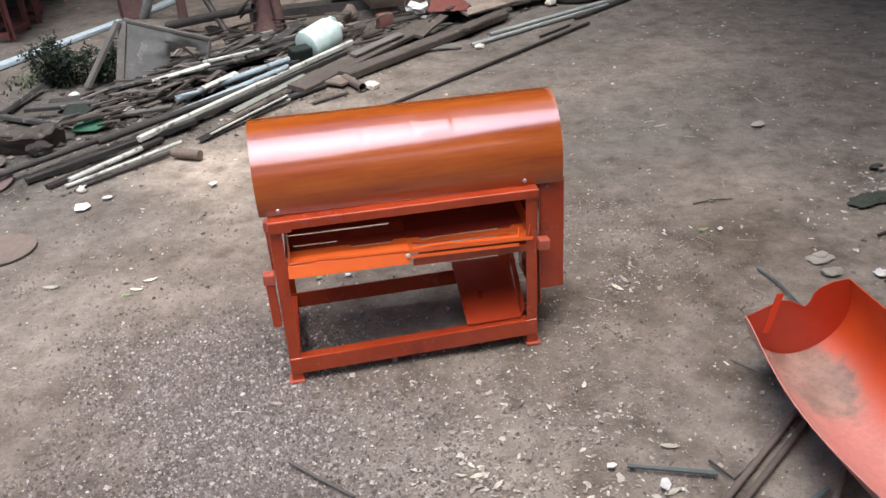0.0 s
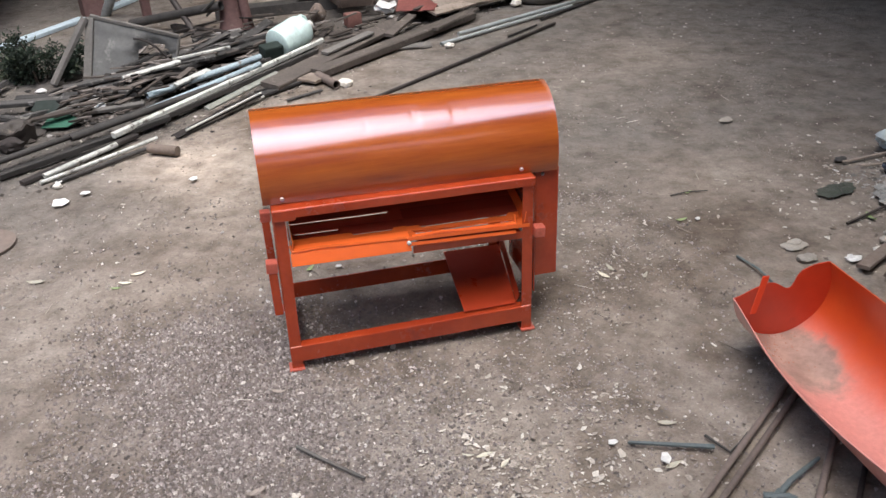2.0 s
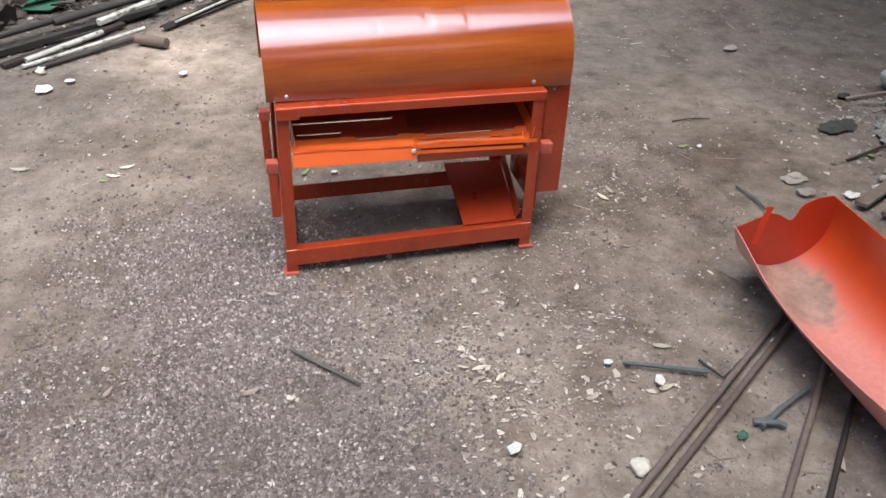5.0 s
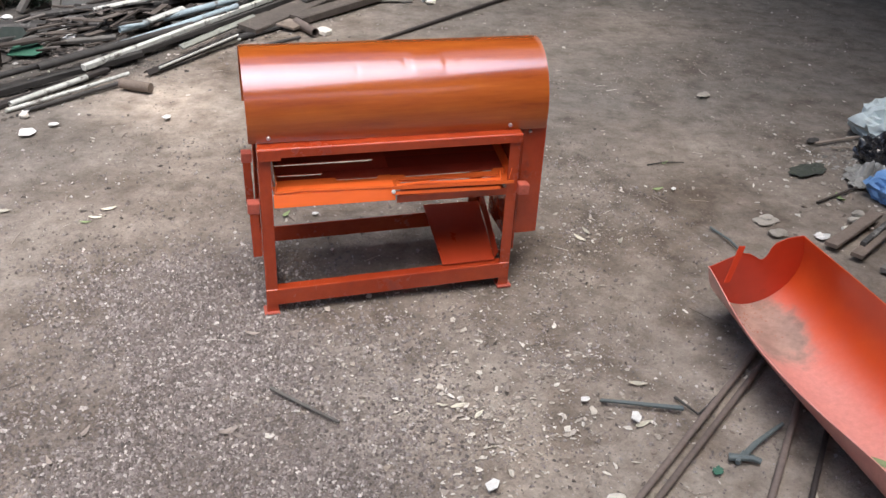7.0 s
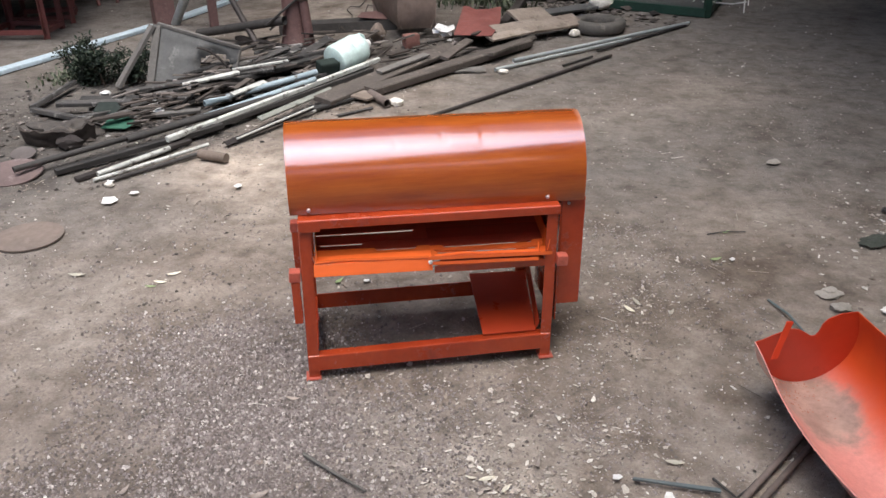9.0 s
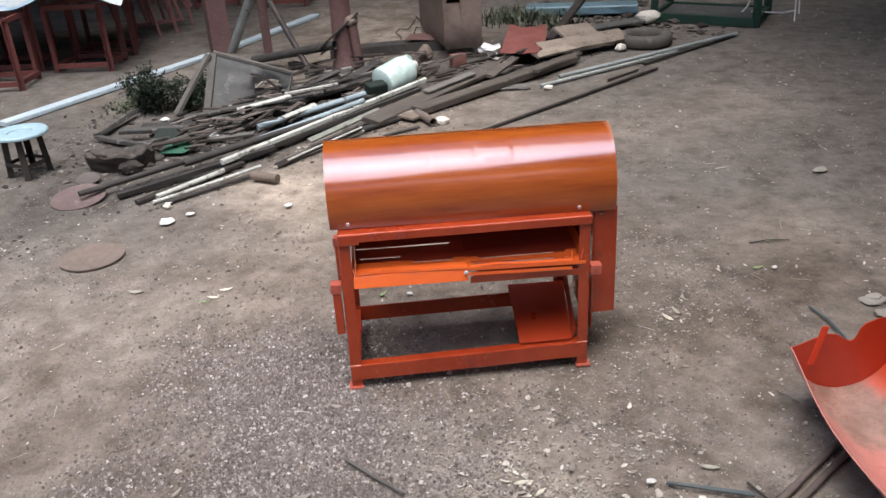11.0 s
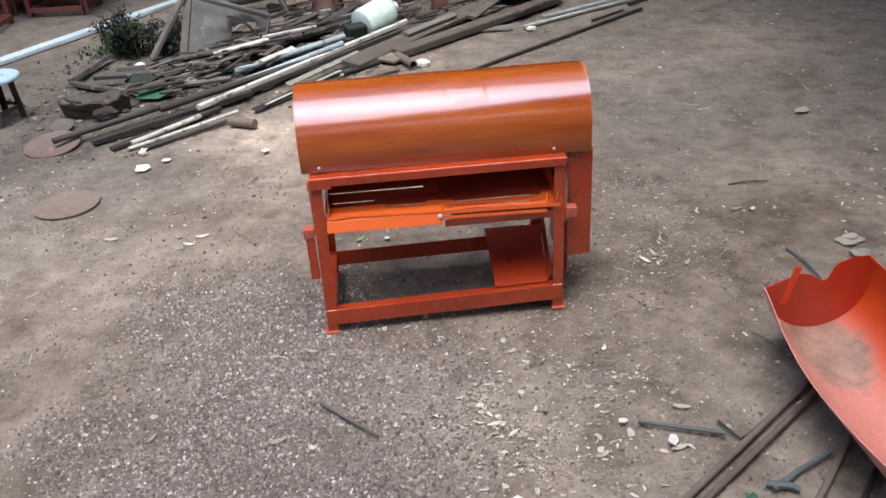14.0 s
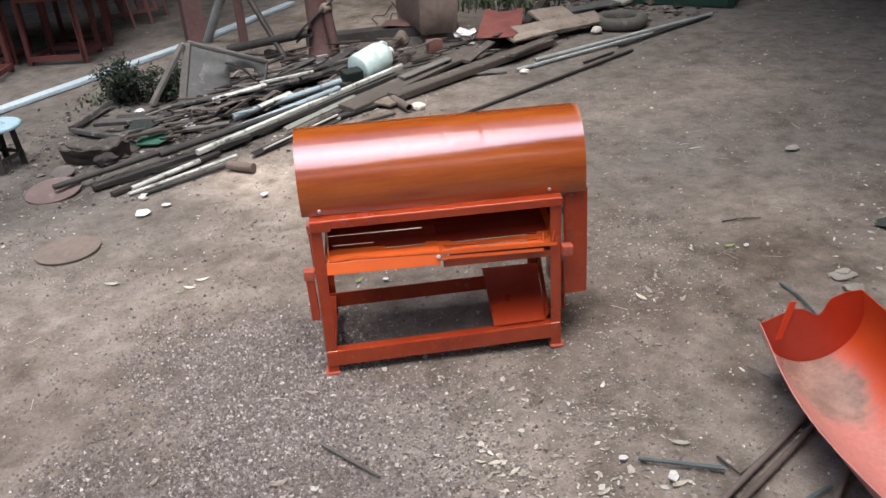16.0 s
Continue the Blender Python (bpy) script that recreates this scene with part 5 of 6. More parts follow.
def make_green_frame():
    g = holder("green_frame", pose(2.9, 4.75, 0), "low dark green painted steel frame with mesh", "metal frame")
    a, b = Vector((-0.36, 0.2, 0)), Vector((0.3, -0.33, 0))
    back = Vector((0.3, 0.45, 0))
    for z, w in ((0.035, 0.07), (0.42, 0.05)):
        for p, q in ((a, b), (a + back, b + back), (a, a + back), (b, b + back)):
            bm = B()
            add_bar(bm, p + Vector((0, 0, z)), q + Vector((0, 0, z)), 0.04, w, 0.003)
            part("rail", bm, M_GREEN, g)
    for p in (a, b, a + back, b + back):
        bm = B()
        add_bar(bm, p + Vector((0, 0, 0.0)), p + Vector((0, 0, 0.45)), 0.05, 0.05, 0.003)
        part("upright", bm, M_GREEN, g)
    bm = B()
    add_loft(bm, [[a + Vector((0.04, 0, 0.05)), b + Vector((-0.04, 0.04, 0.05)), b + back + Vector((-0.04, 0, 0.05)), a + back + Vector((0.04, 0, 0.05))], [p + Vector((0, 0, 0.004)) for p in (a + Vector((0.04, 0, 0.05)), b + Vector((-0.04, 0.04, 0.05)), b + back + Vector((-0.04, 0, 0.05)), a + back + Vector((0.04, 0, 0.05)))]], cap=True)
    part("floor_sheet", bm, M_SHEET, g)
    w = holder("wire_stand", pose(3.5, 4.5, 0), "white bent wire stand on the ground", "wire stand")
    for pts in (((-0.3, 0.3, 0.004), (-0.22, 0.28, 0.1), (-0.2, 0.26, 0.2)), ((-0.22, 0.2, 0.07), (0.0, 0.1, 0.06), (0.08, 0.02, 0.09)), ((0.06, 0.0, 0.004), (0.06, 0.02, 0.2)), ((0.1, 0.02, 0.06), (0.1, 0.04, 0.2))):
        bm = B()
        add_rod(bm, pts, 0.006, 8)
        part("wire", bm, M_WHITE, w)


make_green_frame()


# ---------------------------------------------------------------- stacked stands under the tarpaulin


def make_stand(m, mat, label, w=0.42, d=0.34, h=0.5):
    g = holder("steel_stand", m, label, "steel stand", "unfinished red stands")
    for x in (0, w):
        for y in (0, d):
            bm = B()
            add_angle(bm, (x, y, 0), (x, y, h), 0.034 if x == 0 else -0.034, 0.004, up=(0, -1, 0) if y == 0 else (0, 1, 0))
            part("leg", bm, mat, g)
    for z in (0.05, h):
        for p, q in (((0, 0, z), (w, 0, z)), ((0, d, z), (w, d, z)), ((0, 0, z), (0, d, z)), ((w, 0, z), (w, d, z))):
            bm = B()
            add_bar(bm, p, q, 0.03, 0.036, 0.002)
            part("rail", bm, mat, g)
    return g


st = make_stand(pose(-2.9, 4.25, 0, 0, 0, -4), M_OXIDE, "red-oxide steel stand frame on the ground")
copy_thing(st, pose(-2.36, 4.72, 0, 0, 0, -8))
tall = make_stand(pose(-2.95, 4.85, 0, 0, 0, -5), M_OXIDE, "tall red-oxide steel stand under the tarpaulin", h=0.6)
copy_thing(tall, pose(-2.3, 5.15, 0, 0, 0, 6))
copy_thing(tall, pose(-3.5, 4.9, 0, 0, 0, 2))
copy_thing(st, pose(-0.95, 7.1, 0, 0, 0, -12))
copy_thing(st, pose(0.0, 7.4, 0, 0, 0, -14))
copy_thing(st, pose(-1.7, 7.3, 0, 0, 0, 5))
copy_thing(st, pose(0.95, 7.2, 0, 0, 0, 10))


def make_rod_stack():
    """Rows of slender legs of frames that were stacked leaning against one another."""
    rnd = random.Random(4)
    g = holder("rod_stack", pose(-1.95, 6.3, 0), "leaning stack of slender red-oxide frames", "steel rods")
    o = Vector((-1.95, 6.3, 0))
    low = ((-2.18, 5.98, 0.06), (-2.09, 6.05, 0.08), (-1.95, 6.1, 0.1), (-1.88, 6.0, 0.1), (-1.8, 6.15, 0.1), (-1.71, 6.05, 0.1), (-1.63, 6.1, 0.1), (-1.81, 5.9, 0.0), (-1.67, 6.0, 0.0), (-1.53, 6.1, 0.22), (-2.0, 6.2, 0.22), (-1.9, 6.25, 0.24), (-1.78, 6.2, 0.2), (-1.68, 6.25, 0.26), (-1.6, 6.2, 0.2), (-2.1, 6.25, 0.2), (-1.98, 6.3, 0.0), (-2.12, 6.35, 0.0), (-1.76, 6.35, 0.0), (-1.6, 6.4, 0.0))
    for k, p in enumerate(low):
        n = 0.5 if p[2] > 0 else 0.72
        q = Vector(p) + Vector((-0.12 + rnd.uniform(-0.03, 0.03), 0.1 + rnd.uniform(-0.03, 0.05), n))
        bm = B()
        add_bar(bm, Vector(p) - o, q - o, 0.024, 0.02, 0.002)
        part("rod", bm, M_STAND, g)
    for p, q in (((-2.12, 6.0, 0.1), (-1.64, 6.05, 0.12)), ((-2.0, 6.05, 0.42), (-1.72, 6.1, 0.4)), ((-2.24, 6.1, 0.52), (-1.62, 6.15, 0.56)), ((-2.1, 6.35, 0.3), (-1.6, 6.4, 0.33))):
        bm = B()
        add_bar(bm, Vector(p) - o, Vector(q) - o, 0.028, 0.03, 0.002)
        part("cross_bar", bm, M_STAND, g)


make_rod_stack()


def make_tarp():
    def tarp(u, v):
        x = -3.75 + 2.07 * u - 0.05 * v
        y = 4.42 + 1.6 * v + 0.04 * math.sin(u * 11) * (1 - v)
        z = 0.655 + 0.012 * math.sin(u * 9 + v * 3) + 0.02 * noise.noise(Vector((u * 5, v * 5, 9)))
        edge = max(0, 1 - v * 4) ** 1.5
        z -= edge * 0.05 * (1 + math.cos((x + 1.68) * 2 * math.pi / 0.82))
        z -= max(0, (u - 0.9) / 0.1) ** 2 * 0.03
        return x, y, z

    bm = B()
    fan_sheet(bm, lambda u, v: tarp(u, v), 40, 30, 0.003)
    thing("tarpaulin", bm, M_TARP, "blue and white printed tarpaulin spread over the stands", "tarpaulin", smooth=True)


make_tarp()

# ---------------------------------------------------------------- shrub


def make_shrub():
    rnd = random.Random(11)
    g = holder("shrub", pose(-1.3, 3.35, 0), "small dark green leafy shrub on the rubbish", "shrub")
    tips = []
    for k in range(46):
        tall = k % 2
        x = rnd.gauss(-0.05, 0.05) if tall else rnd.uniform(-0.08, 0.3)
        y = rnd.gauss(0.0, 0.07)
        h = rnd.uniform(0.1, 0.27) if tall else rnd.uniform(0.06, 0.17)
        root = Vector((x * 0.6, y * 0.5, 0.0))
        tip = Vector((x + rnd.gauss(0, 0.03), y + rnd.gauss(0, 0.03), h))
        mid = root.lerp(tip, 0.5) + Vector((rnd.gauss(0, 0.015), 0, 0.02))
        bm = B()
        add_rod(bm, [root, mid, tip], 0.004, 5, 0.4)
        part("stem", bm, M_OFFCUT if k % 5 == 0 else M_BARK, g)
        if k % 5:
            tips += [root.lerp(tip, q) + Vector((0, 0, 0.02 * math.sin(q * 3))) for q in (0.2, 0.4, 0.6, 0.75, 0.9, 1.0, 1.04)]
    bm = B()
    for t in tips:
        for _ in range(20):
            p = t + Vector((rnd.gauss(0, 0.022), rnd.gauss(0, 0.02), rnd.gauss(0, 0.018)))
            p.z = max(p.z, 0.01)
            R = Euler((rnd.uniform(-1.2, 1.2), rnd.uniform(-1.2, 0.6), rnd.uniform(0, 6.28))).to_matrix()
            n, w = rnd.uniform(0.016, 0.04), rnd.uniform(0.004, 0.008)
            vs = [bm.verts.new(p + R @ Vector(c)) for c in ((0, 0, 0), (n * 0.45, w, 0.003), (n, 0, -0.004), (n * 0.45, -w, 0.003), (n * 0.5, 0, -0.002))]
            for a, b in ((0, 1), (1, 2), (2, 3), (3, 0)):
                bm.faces.new((vs[a], vs[b], vs[4]))
    tagged(part("foliage", bm, M_FOLIAGE, g), kind="stuff")


make_shrub()


def make_weeds(c, spread, count, high, seed, mat, label):
    """A low tuft of narrow blades and small leaves."""
    rnd = random.Random(seed)
    bm = B()
    for _ in range(count):
        p = Vector((c[0] + rnd.gauss(0, spread[0]), c[1] + rnd.gauss(0, spread[1]), 0.0))
        a, n, w = rnd.uniform(0, 6.28), rnd.uniform(0.4, 1.0) * high, rnd.uniform(0.003, 0.008)
        out = Vector((math.cos(a), math.sin(a), 0)) * n * rnd.uniform(0.3, 1.3)
        side = Vector((-math.sin(a), math.cos(a), 0)) * w
        v = [bm.verts.new(q) for q in (p - side, p + side, p + out * 0.4 + side + Vector((0, 0, n * 0.7)), p + out * 0.4 - side + Vector((0, 0, n * 0.7)), p + out + Vector((0, 0, n)))]
        bm.faces.new(v[:4])
        bm.faces.new((v[3], v[2], v[4]))
    thing("weeds", bm, mat, label, "weeds", kind="stuff")


make_weeds((-1.52, 3.5), (0.1, 0.1), 260, 0.03, 31, M_WEED, "low green weeds beside the shrub")
make_weeds((1.52, 5.4), (0.2, 0.14), 420, 0.13, 32, M_WEED, "dull green weeds behind the rubbish")
make_weeds((1.75, 5.0), (0.1, 0.1), 120, 0.1, 33, M_WEED, "dull green weeds behind the rubbish")

# ---------------------------------------------------------------- small things by the open cover


def rod_thing(name, pts, r, mat, label, cat, taper=1.0, seg=10):
    bm = B()
    add_rod(bm, pts, r, seg, taper)
    return thing(name, bm, mat, label, cat, smooth=True)


rod_thing("steel_rod", [(0.56, -1.01, 0.012), (0.8, -0.832, 0.012), (1.28, -0.475, 0.012), (1.42, -0.371, 0.012)], 0.0088, M_ROD, "long dull brown steel rod under the open cover", "steel rod")
rod_thing("steel_rod", [(0.58, -1.036, 0.012), (0.832, -0.85, 0.012), (1.3, -0.503, 0.012), (1.44, -0.4, 0.012)], 0.0088, M_ROD, "long dull brown steel rod under the open cover", "steel rod")
rod_thing("steel_rod", [(0.9, -1.08, 0.013), (1.09, -0.88, 0.013), (1.36, -0.597, 0.013)], 0.009, M_ROD, "dull brown steel rod half under the cover", "steel rod")
rod_thing("steel_rod", [(1.0, -1.09, 0.01), (1.2, -0.88, 0.01), (1.42, -0.65, 0.01)], 0.007, M_BLACK, "dark steel rod half under the cover", "steel rod")


def make_bits():
    bm = B()
    add_bar(bm, (0.775, -0.563, 0.01), (0.972, -0.64, 0.012), 0.014, 0.008, 0.003)
    for v in bm.verts:
        s = (v.co.x - 0.775) / 0.2
        v.co.y += 0.008 * math.sin(math.pi * s)
        if s < 0.2:
            v.co.y = -0.563 + (v.co.y + 0.563) * (0.4 + 3 * max(s, 0))
    thing("plastic_strip", bm, M_TEAL, "blue-grey hard plastic strip on the earth", "plastic strip")
    rod_thing("bent_nail", [(0.975, -0.588, 0.005), (0.99, -0.63, 0.006), (1.003, -0.66, 0.005), (1.04, -0.64, 0.006), (1.08, -0.612, 0.008)], 0.0036, M_RUST, "bent rusty nail on the earth", "nail", 0.7)
    g = holder("hand_tool", pose(1.02, -0.82, 0.0), "small dark blue-grey clamp tool on the earth", "tool")
    bm = B()
    add_rod(bm, [(0.012, 0.0, 0.008), (0.06, 0.028, 0.011), (0.12, 0.055, 0.011), (0.172, 0.078, 0.009)], 0.0085, 8, 0.6)
    part("handle", bm, M_TEAL, g, smooth=True)
    bm = B()
    add_rod(bm, [(-0.022, 0.008, 0.008), (0.0, -0.003, 0.011), (0.03, -0.012, 0.011), (0.045, -0.024, 0.008)], 0.0095, 7, 0.8)
    add_rod(bm, [(-0.012, -0.014, 0.008), (0.004, 0.0, 0.01), (0.022, 0.012, 0.01)], 0.007, 6, 0.8)
    part("jaw", bm, M_TEAL, g, smooth=True)
    rod_thing("twig", [(-0.035, -0.335, 0.005), (0.04, -0.42, 0.008), (0.115, -0.497, 0.007)], 0.0055, M_GREYWOOD, "thin grey dry stick on gritty earth", "twig", 0.7)
    rod_thing("twig", [(1.53, 0.195, 0.006), (1.545, 0.09, 0.012), (1.53, -0.06, 0.02)], 0.0045, M_TEAL, "thin dark rod by the open cover", "rod", 0.8)
    rod_thing("twig", [(1.54, 0.705, 0.004), (1.62, 0.715, 0.005), (1.7, 0.7, 0.004)], 0.0026, M_WOOD, "thin grey dry twig on the earth", "twig", 0.7)
    for k, (c, s, mat, label) in enumerate((
        ((0.675, -0.885, 0.012), (0.022, 0.024, 0.016), M_CHALK, "white rounded stone on the earth"),
        ((1.755, 0.2, 0.006), (0.048, 0.034, 0.007), M_STONE, "flat pale stone on the earth"),
        ((1.762, 0.208, 0.015), (0.026, 0.018, 0.006), M_STONE, "small pale stone on a flat one"),
        ((1.74, 0.105, 0.01), (0.035, 0.022, 0.014), M_STONE, "flat pale stone on the earth"),
        ((2.17, 1.37, 0.008), (0.032, 0.024, 0.011), M_STONE, "flat pale stone on the earth"),
        ((0.5, 2.585, 0.018), (0.045, 0.035, 0.022), M_CHALK, "pale stone at the end of the wide pipe"),
        ((2.0, 0.075, 0.012), (0.022, 0.017, 0.014), M_CHALK, "pale stone by the open cover"),
        ((2.07, 0.13, 0.01), (0.024, 0.018, 0.013), M_STONE, "small stone by the open cover"),
        ((2.12, 0.17, 0.01), (0.022, 0.02, 0.014), M_STONE, "small stone by the open cover"),
        ((1.99, -0.03, 0.02), (0.016, 0.012, 0.01), M_CHALK, "pale stone by the open cover"),
        ((2.37, 0.79, 0.008), (0.03, 0.02, 0.012), M_RUST, "dark stone at the yard's edge"),
        ((-0.9, 1.62, 0.01), (0.02, 0.016, 0.014), M_CHALK, "grey stone at the foot of the pipes"),
        ((1.24, 3.12, 0.012), (0.035, 0.025, 0.016), M_CHALK, "pale stone at a pipe's end"),
        ((-0.82, 2.62, 0.02), (0.035, 0.03, 0.022), M_WHITE, "whitish lump among the scrap"),
        ((-0.92, 2.62, 0.018), (0.03, 0.025, 0.02), M_STONE, "grey stone among the scrap"),
        ((-1.17, 2.95, 0.05), (0.03, 0.022, 0.014), M_WHITE, "white crumb of plaster on a board"),
    )):
        bm = B()
        add_lump(bm, c, s, 0.35, 80 + k, 3)
        thing("stone", bm, mat, label, "stone", "loose stones", smooth=True)
    bm = B()
    add_plate(bm, [(-0.09, -0.04), (0.03, -0.06), (0.1, 0.0), (0.05, 0.06), (-0.05, 0.05)], 0.004, pose(-1.0, 2.42, 0.035, 14, 3, 10))
    thing("plastic_scrap", bm, M_GREENBITS, "flat green plastic piece among the scrap", "plastic scrap")
    bm = B()
    add_plate(bm, [(-0.07, 0.0), (-0.03, 0.05), (0.06, 0.04), (0.08, 0.0), (0.03, -0.03)], 0.004, pose(-1.1, 2.62, 0.05, 52, 0, 12))
    thing("sheet_scrap", bm, M_BOX, "dark green bent sheet piece among the boards", "sheet scrap")
    # white chips and paper
    for k, (x, y, s, rz) in enumerate(((-0.86, 1.425, 0.036, 20), (-0.32, 1.5, 0.026, 60), (-0.77, 1.5, 0.022, 10), (-0.9, 1.665, 0.024, 80), (1.54, 0.485, 0.014, 30), (0.19, 0.55, 0.012, 0), (0.42, -0.775, 0.022, 30), (0.74, -0.55, 0.014, 0), (0.84, -0.64, 0.022, 60))):
        bm = B()
        add_plate(bm, [(-s, -0.4 * s), (0.1 * s, -0.6 * s), (s, -0.1 * s), (0.7 * s, 0.5 * s), (-0.6 * s, 0.55 * s)], 0.003, pose(x, y, 0.006 + 0.25 * s, 26 if k == 0 else 6, 5, rz))
        thing("white_chip", bm, M_WHITE, "flat white chip lying on the earth", "chip", "white chips")


make_bits()


def fallen_leaf(x, y, n, rz, mat, label, curl=0.5):
    bm = B()

    def lf(u, v):
        w = 0.3 * n * math.sin(math.pi * min(0.98, u + 0.02)) ** 0.8 * (v - 0.5)
        return (u - 0.5) * n, w + 0.06 * n * math.sin(u * 3), curl * n * 0.25 * (2 * (u - 0.5)) ** 2 + abs(v - 0.5) * 0.12 * n

    fan_sheet(bm, lf, 8, 4, 0.0008)
    me = finish(bm, mat, True)
    ob = new("fallen_leaf", me)
    ob.matrix_basis = pose(x, y, 0.004 + lift(x, y), 6, 4, rz)
    return tagged(ob, label, "leaf", "fallen leaves")


for k, (x, y, n, rz) in enumerate(((0.906, -0.514, 0.05, -15), (1.05, 0.227, 0.05, -60), (1.18, 0.179, 0.045, 50), (1.09, 0.27, 0.045, -80), (-0.54, 0.665, 0.045, -10), (0.85, -0.66, 0.05, 15), (-0.85, 0.77, 0.06, -5), (1.13, -0.97, 0.05, 60), (-0.5, 0.72, 0.05, 20), (0.1, 2.0, 0.05, 0))):
    fallen_leaf(x, y, n, rz, M_LEAF, "pale curled dry leaf on the earth")
for x, y, n, rz in ((-0.146, -0.463, 0.055, 20), (-0.12, -0.49, 0.04, -35), (-0.477, -0.399, 0.042, 60), (-0.544, -0.479, 0.035, 120), (-0.066, -0.092, 0.04, -15), (0.559, -0.464, 0.05, 70), (0.464, -0.631, 0.05, 85), (1.102, -0.565, 0.036, 50)):
    fallen_leaf(x, y, n, rz, M_DRYLEAF, "torn grey-beige dry leaf on the earth", 0.9)
for x, y, n, rz in ((0.419, -0.496, 0.045, 10), (0.46, -0.538, 0.04, 40), (0.38, -0.48, 0.03, 150)):
    fallen_leaf(x, y, n, rz, M_LEAF, "pale curled dry leaf on the earth", 0.3)
leaf = fallen_leaf(1.3, -0.95, 0.07, -40, M_LEAFGREEN, "yellowish leaf lying in the open cover")
leaf.location.z = 0.05
for x, y, n, rz in ((0.093, 0.571, 0.05, 55), (1.48, 0.5, 0.05, 10), (2.15, 0.31, 0.07, 80), (1.62, 0.71, 0.04, 30), (-0.57, 0.64, 0.035, -5)):
    fallen_leaf(x, y, n, rz, M_LEAFGREEN, "fresh green fallen leaf on the earth")

# ---------------------------------------------------------------- sacks and rubbish at the yard's edge


def make_sack(c, s, mat, label, seed, turn=0.0):
    bm = B()
    bmesh.ops.create_icosphere(bm, subdivisions=4, radius=1)
    off = Vector((seed, seed * 2.3, 0))
    R = Matrix.Rotation(radians(turn), 3, "Z")
    for v in bm.verts:
        p = v.co.normalized()
        k = 1 + 0.22 * noise.noise(p * 2 + off) - 0.3 * abs(noise.noise(p * 3.5 + off)) - 0.16 * abs(noise.noise(p * 8 + off))
        z = max(p.z, -0.55)
        v.co = R @ Vector((p.x * s[0] * k, p.y * s[1] * k, (z + 0.55) * s[2] * k)) + Vector(c)
    thing("sack", bm, mat, label, "sack", "sacks at the edge", smooth=True)


make_sack((2.38, 0.24, 0.0), (0.13, 0.15, 0.09), M_CLOTH, "blue woven plastic sack lying on the ground", 3, 40)
make_sack((2.76, 0.76, 0.0), (0.2, 0.15, 0.13), M_WHITECLOTH, "whitish crumpled sack lying on the ground", 5, -20)
make_sack((2.55, 0.57, 0.0), (0.13, 0.11, 0.085), M_BAG, "crumpled shiny black plastic bag on the ground", 8, 10)


def crumpled(name, c, size, high, turn, mat, label, cat, seed, ragged=0.3):
    """A torn, creased sheet lying loosely on the ground."""
    def sheet(u, v):
        a, q = 2 * math.pi * u, 0.04 + 0.96 * v
        k = 1 + ragged * noise.noise(Vector((math.cos(a) * 2, math.sin(a) * 2, seed))) + 0.5 * ragged * noise.noise(Vector((math.cos(a) * 6, math.sin(a) * 6, seed)))
        x, y = size[0] * q * k * math.cos(a), size[1] * q * k * math.sin(a)
        z = abs(noise.noise(Vector((x * 14, y * 14, seed)))) + 0.6 * abs(noise.noise(Vector((x * 34, y * 34, seed))))
        p = Matrix.Rotation(radians(turn), 3, "Z") @ Vector((x, y, 0))
        return c[0] + p.x, c[1] + p.y, 0.005 + high * z * (1.15 - q)

    bm = B()
    fan_sheet(bm, sheet, 56, 14, 0.0015)
    bmesh.ops.remove_doubles(bm, verts=bm.verts, dist=1e-5)
    thing(name, bm, mat, label, cat)


crumpled("plastic_scrap", (0.95, -0.845), (0.014, 0.011), 0.04, 20, M_GREENBITS, "small bright green plastic scrap on the earth", "plastic scrap", 14.0, 0.6)
crumpled("plastic_scrap", (2.17, 0.54), (0.095, 0.045), 0.03, 15, M_DULLGREEN, "dark green torn plastic scrap on the earth", "plastic scrap", 2.0, 0.3)
crumpled("plastic_film", (2.38, 0.42), (0.13, 0.11), 0.09, 30, M_FILM, "grey crumpled plastic film on the earth", "plastic film", 6.0, 0.25)
crumpled("plastic_film", (1.89, 0.06), (0.028, 0.02), 0.03, 0, M_WHITE, "small whitish scrap of film by the cover", "plastic film", 11.0, 0.5)
for k, (a, b2, w, h, mat, label) in enumerate((
    ((1.86, -0.02, 0.022), (2.16, 0.13, 0.03), 0.045, 0.014, M_OFFCUT, "grey-brown broken board by the open cover"),
    ((1.9, -0.1, 0.024), (2.26, 0.1, 0.04), 0.04, 0.014, M_OFFCUT, "grey-brown broken board by the open cover"),
    ((1.95, -0.06, 0.04), (2.42, 0.2, 0.06), 0.018, 0.016, M_WOOD, "dark stick of wood by the open cover"),
    ((1.94, -0.2, 0.02), (2.35, 0.02, 0.03), 0.045, 0.018, M_GREYWOOD, "grey broken board by the open cover"),
    ((2.0, -0.3, 0.02), (2.45, -0.02, 0.03), 0.06, 0.02, M_OFFCUT, "grey-brown broken board by the open cover"),
    ((2.36, 0.76, 0.01), (2.6, 0.78, 0.014), 0.012, 0.008, M_TAN, "pale broken stick at the yard's edge"),
    ((2.4, 0.71, 0.01), (2.52, 0.68, 0.012), 0.011, 0.006, M_TAN, "pale broken stick at the yard's edge"),
    ((2.03, 0.285, 0.006), (2.26, 0.36, 0.01), 0.009, 0.008, M_BARK, "thin dark stick at the yard's edge"),
)):
    plank(a, b2, w, h, mat, label, 6 * (k % 3) - 6, seed=90 + k)

# ---------------------------------------------------------------- loose stuff


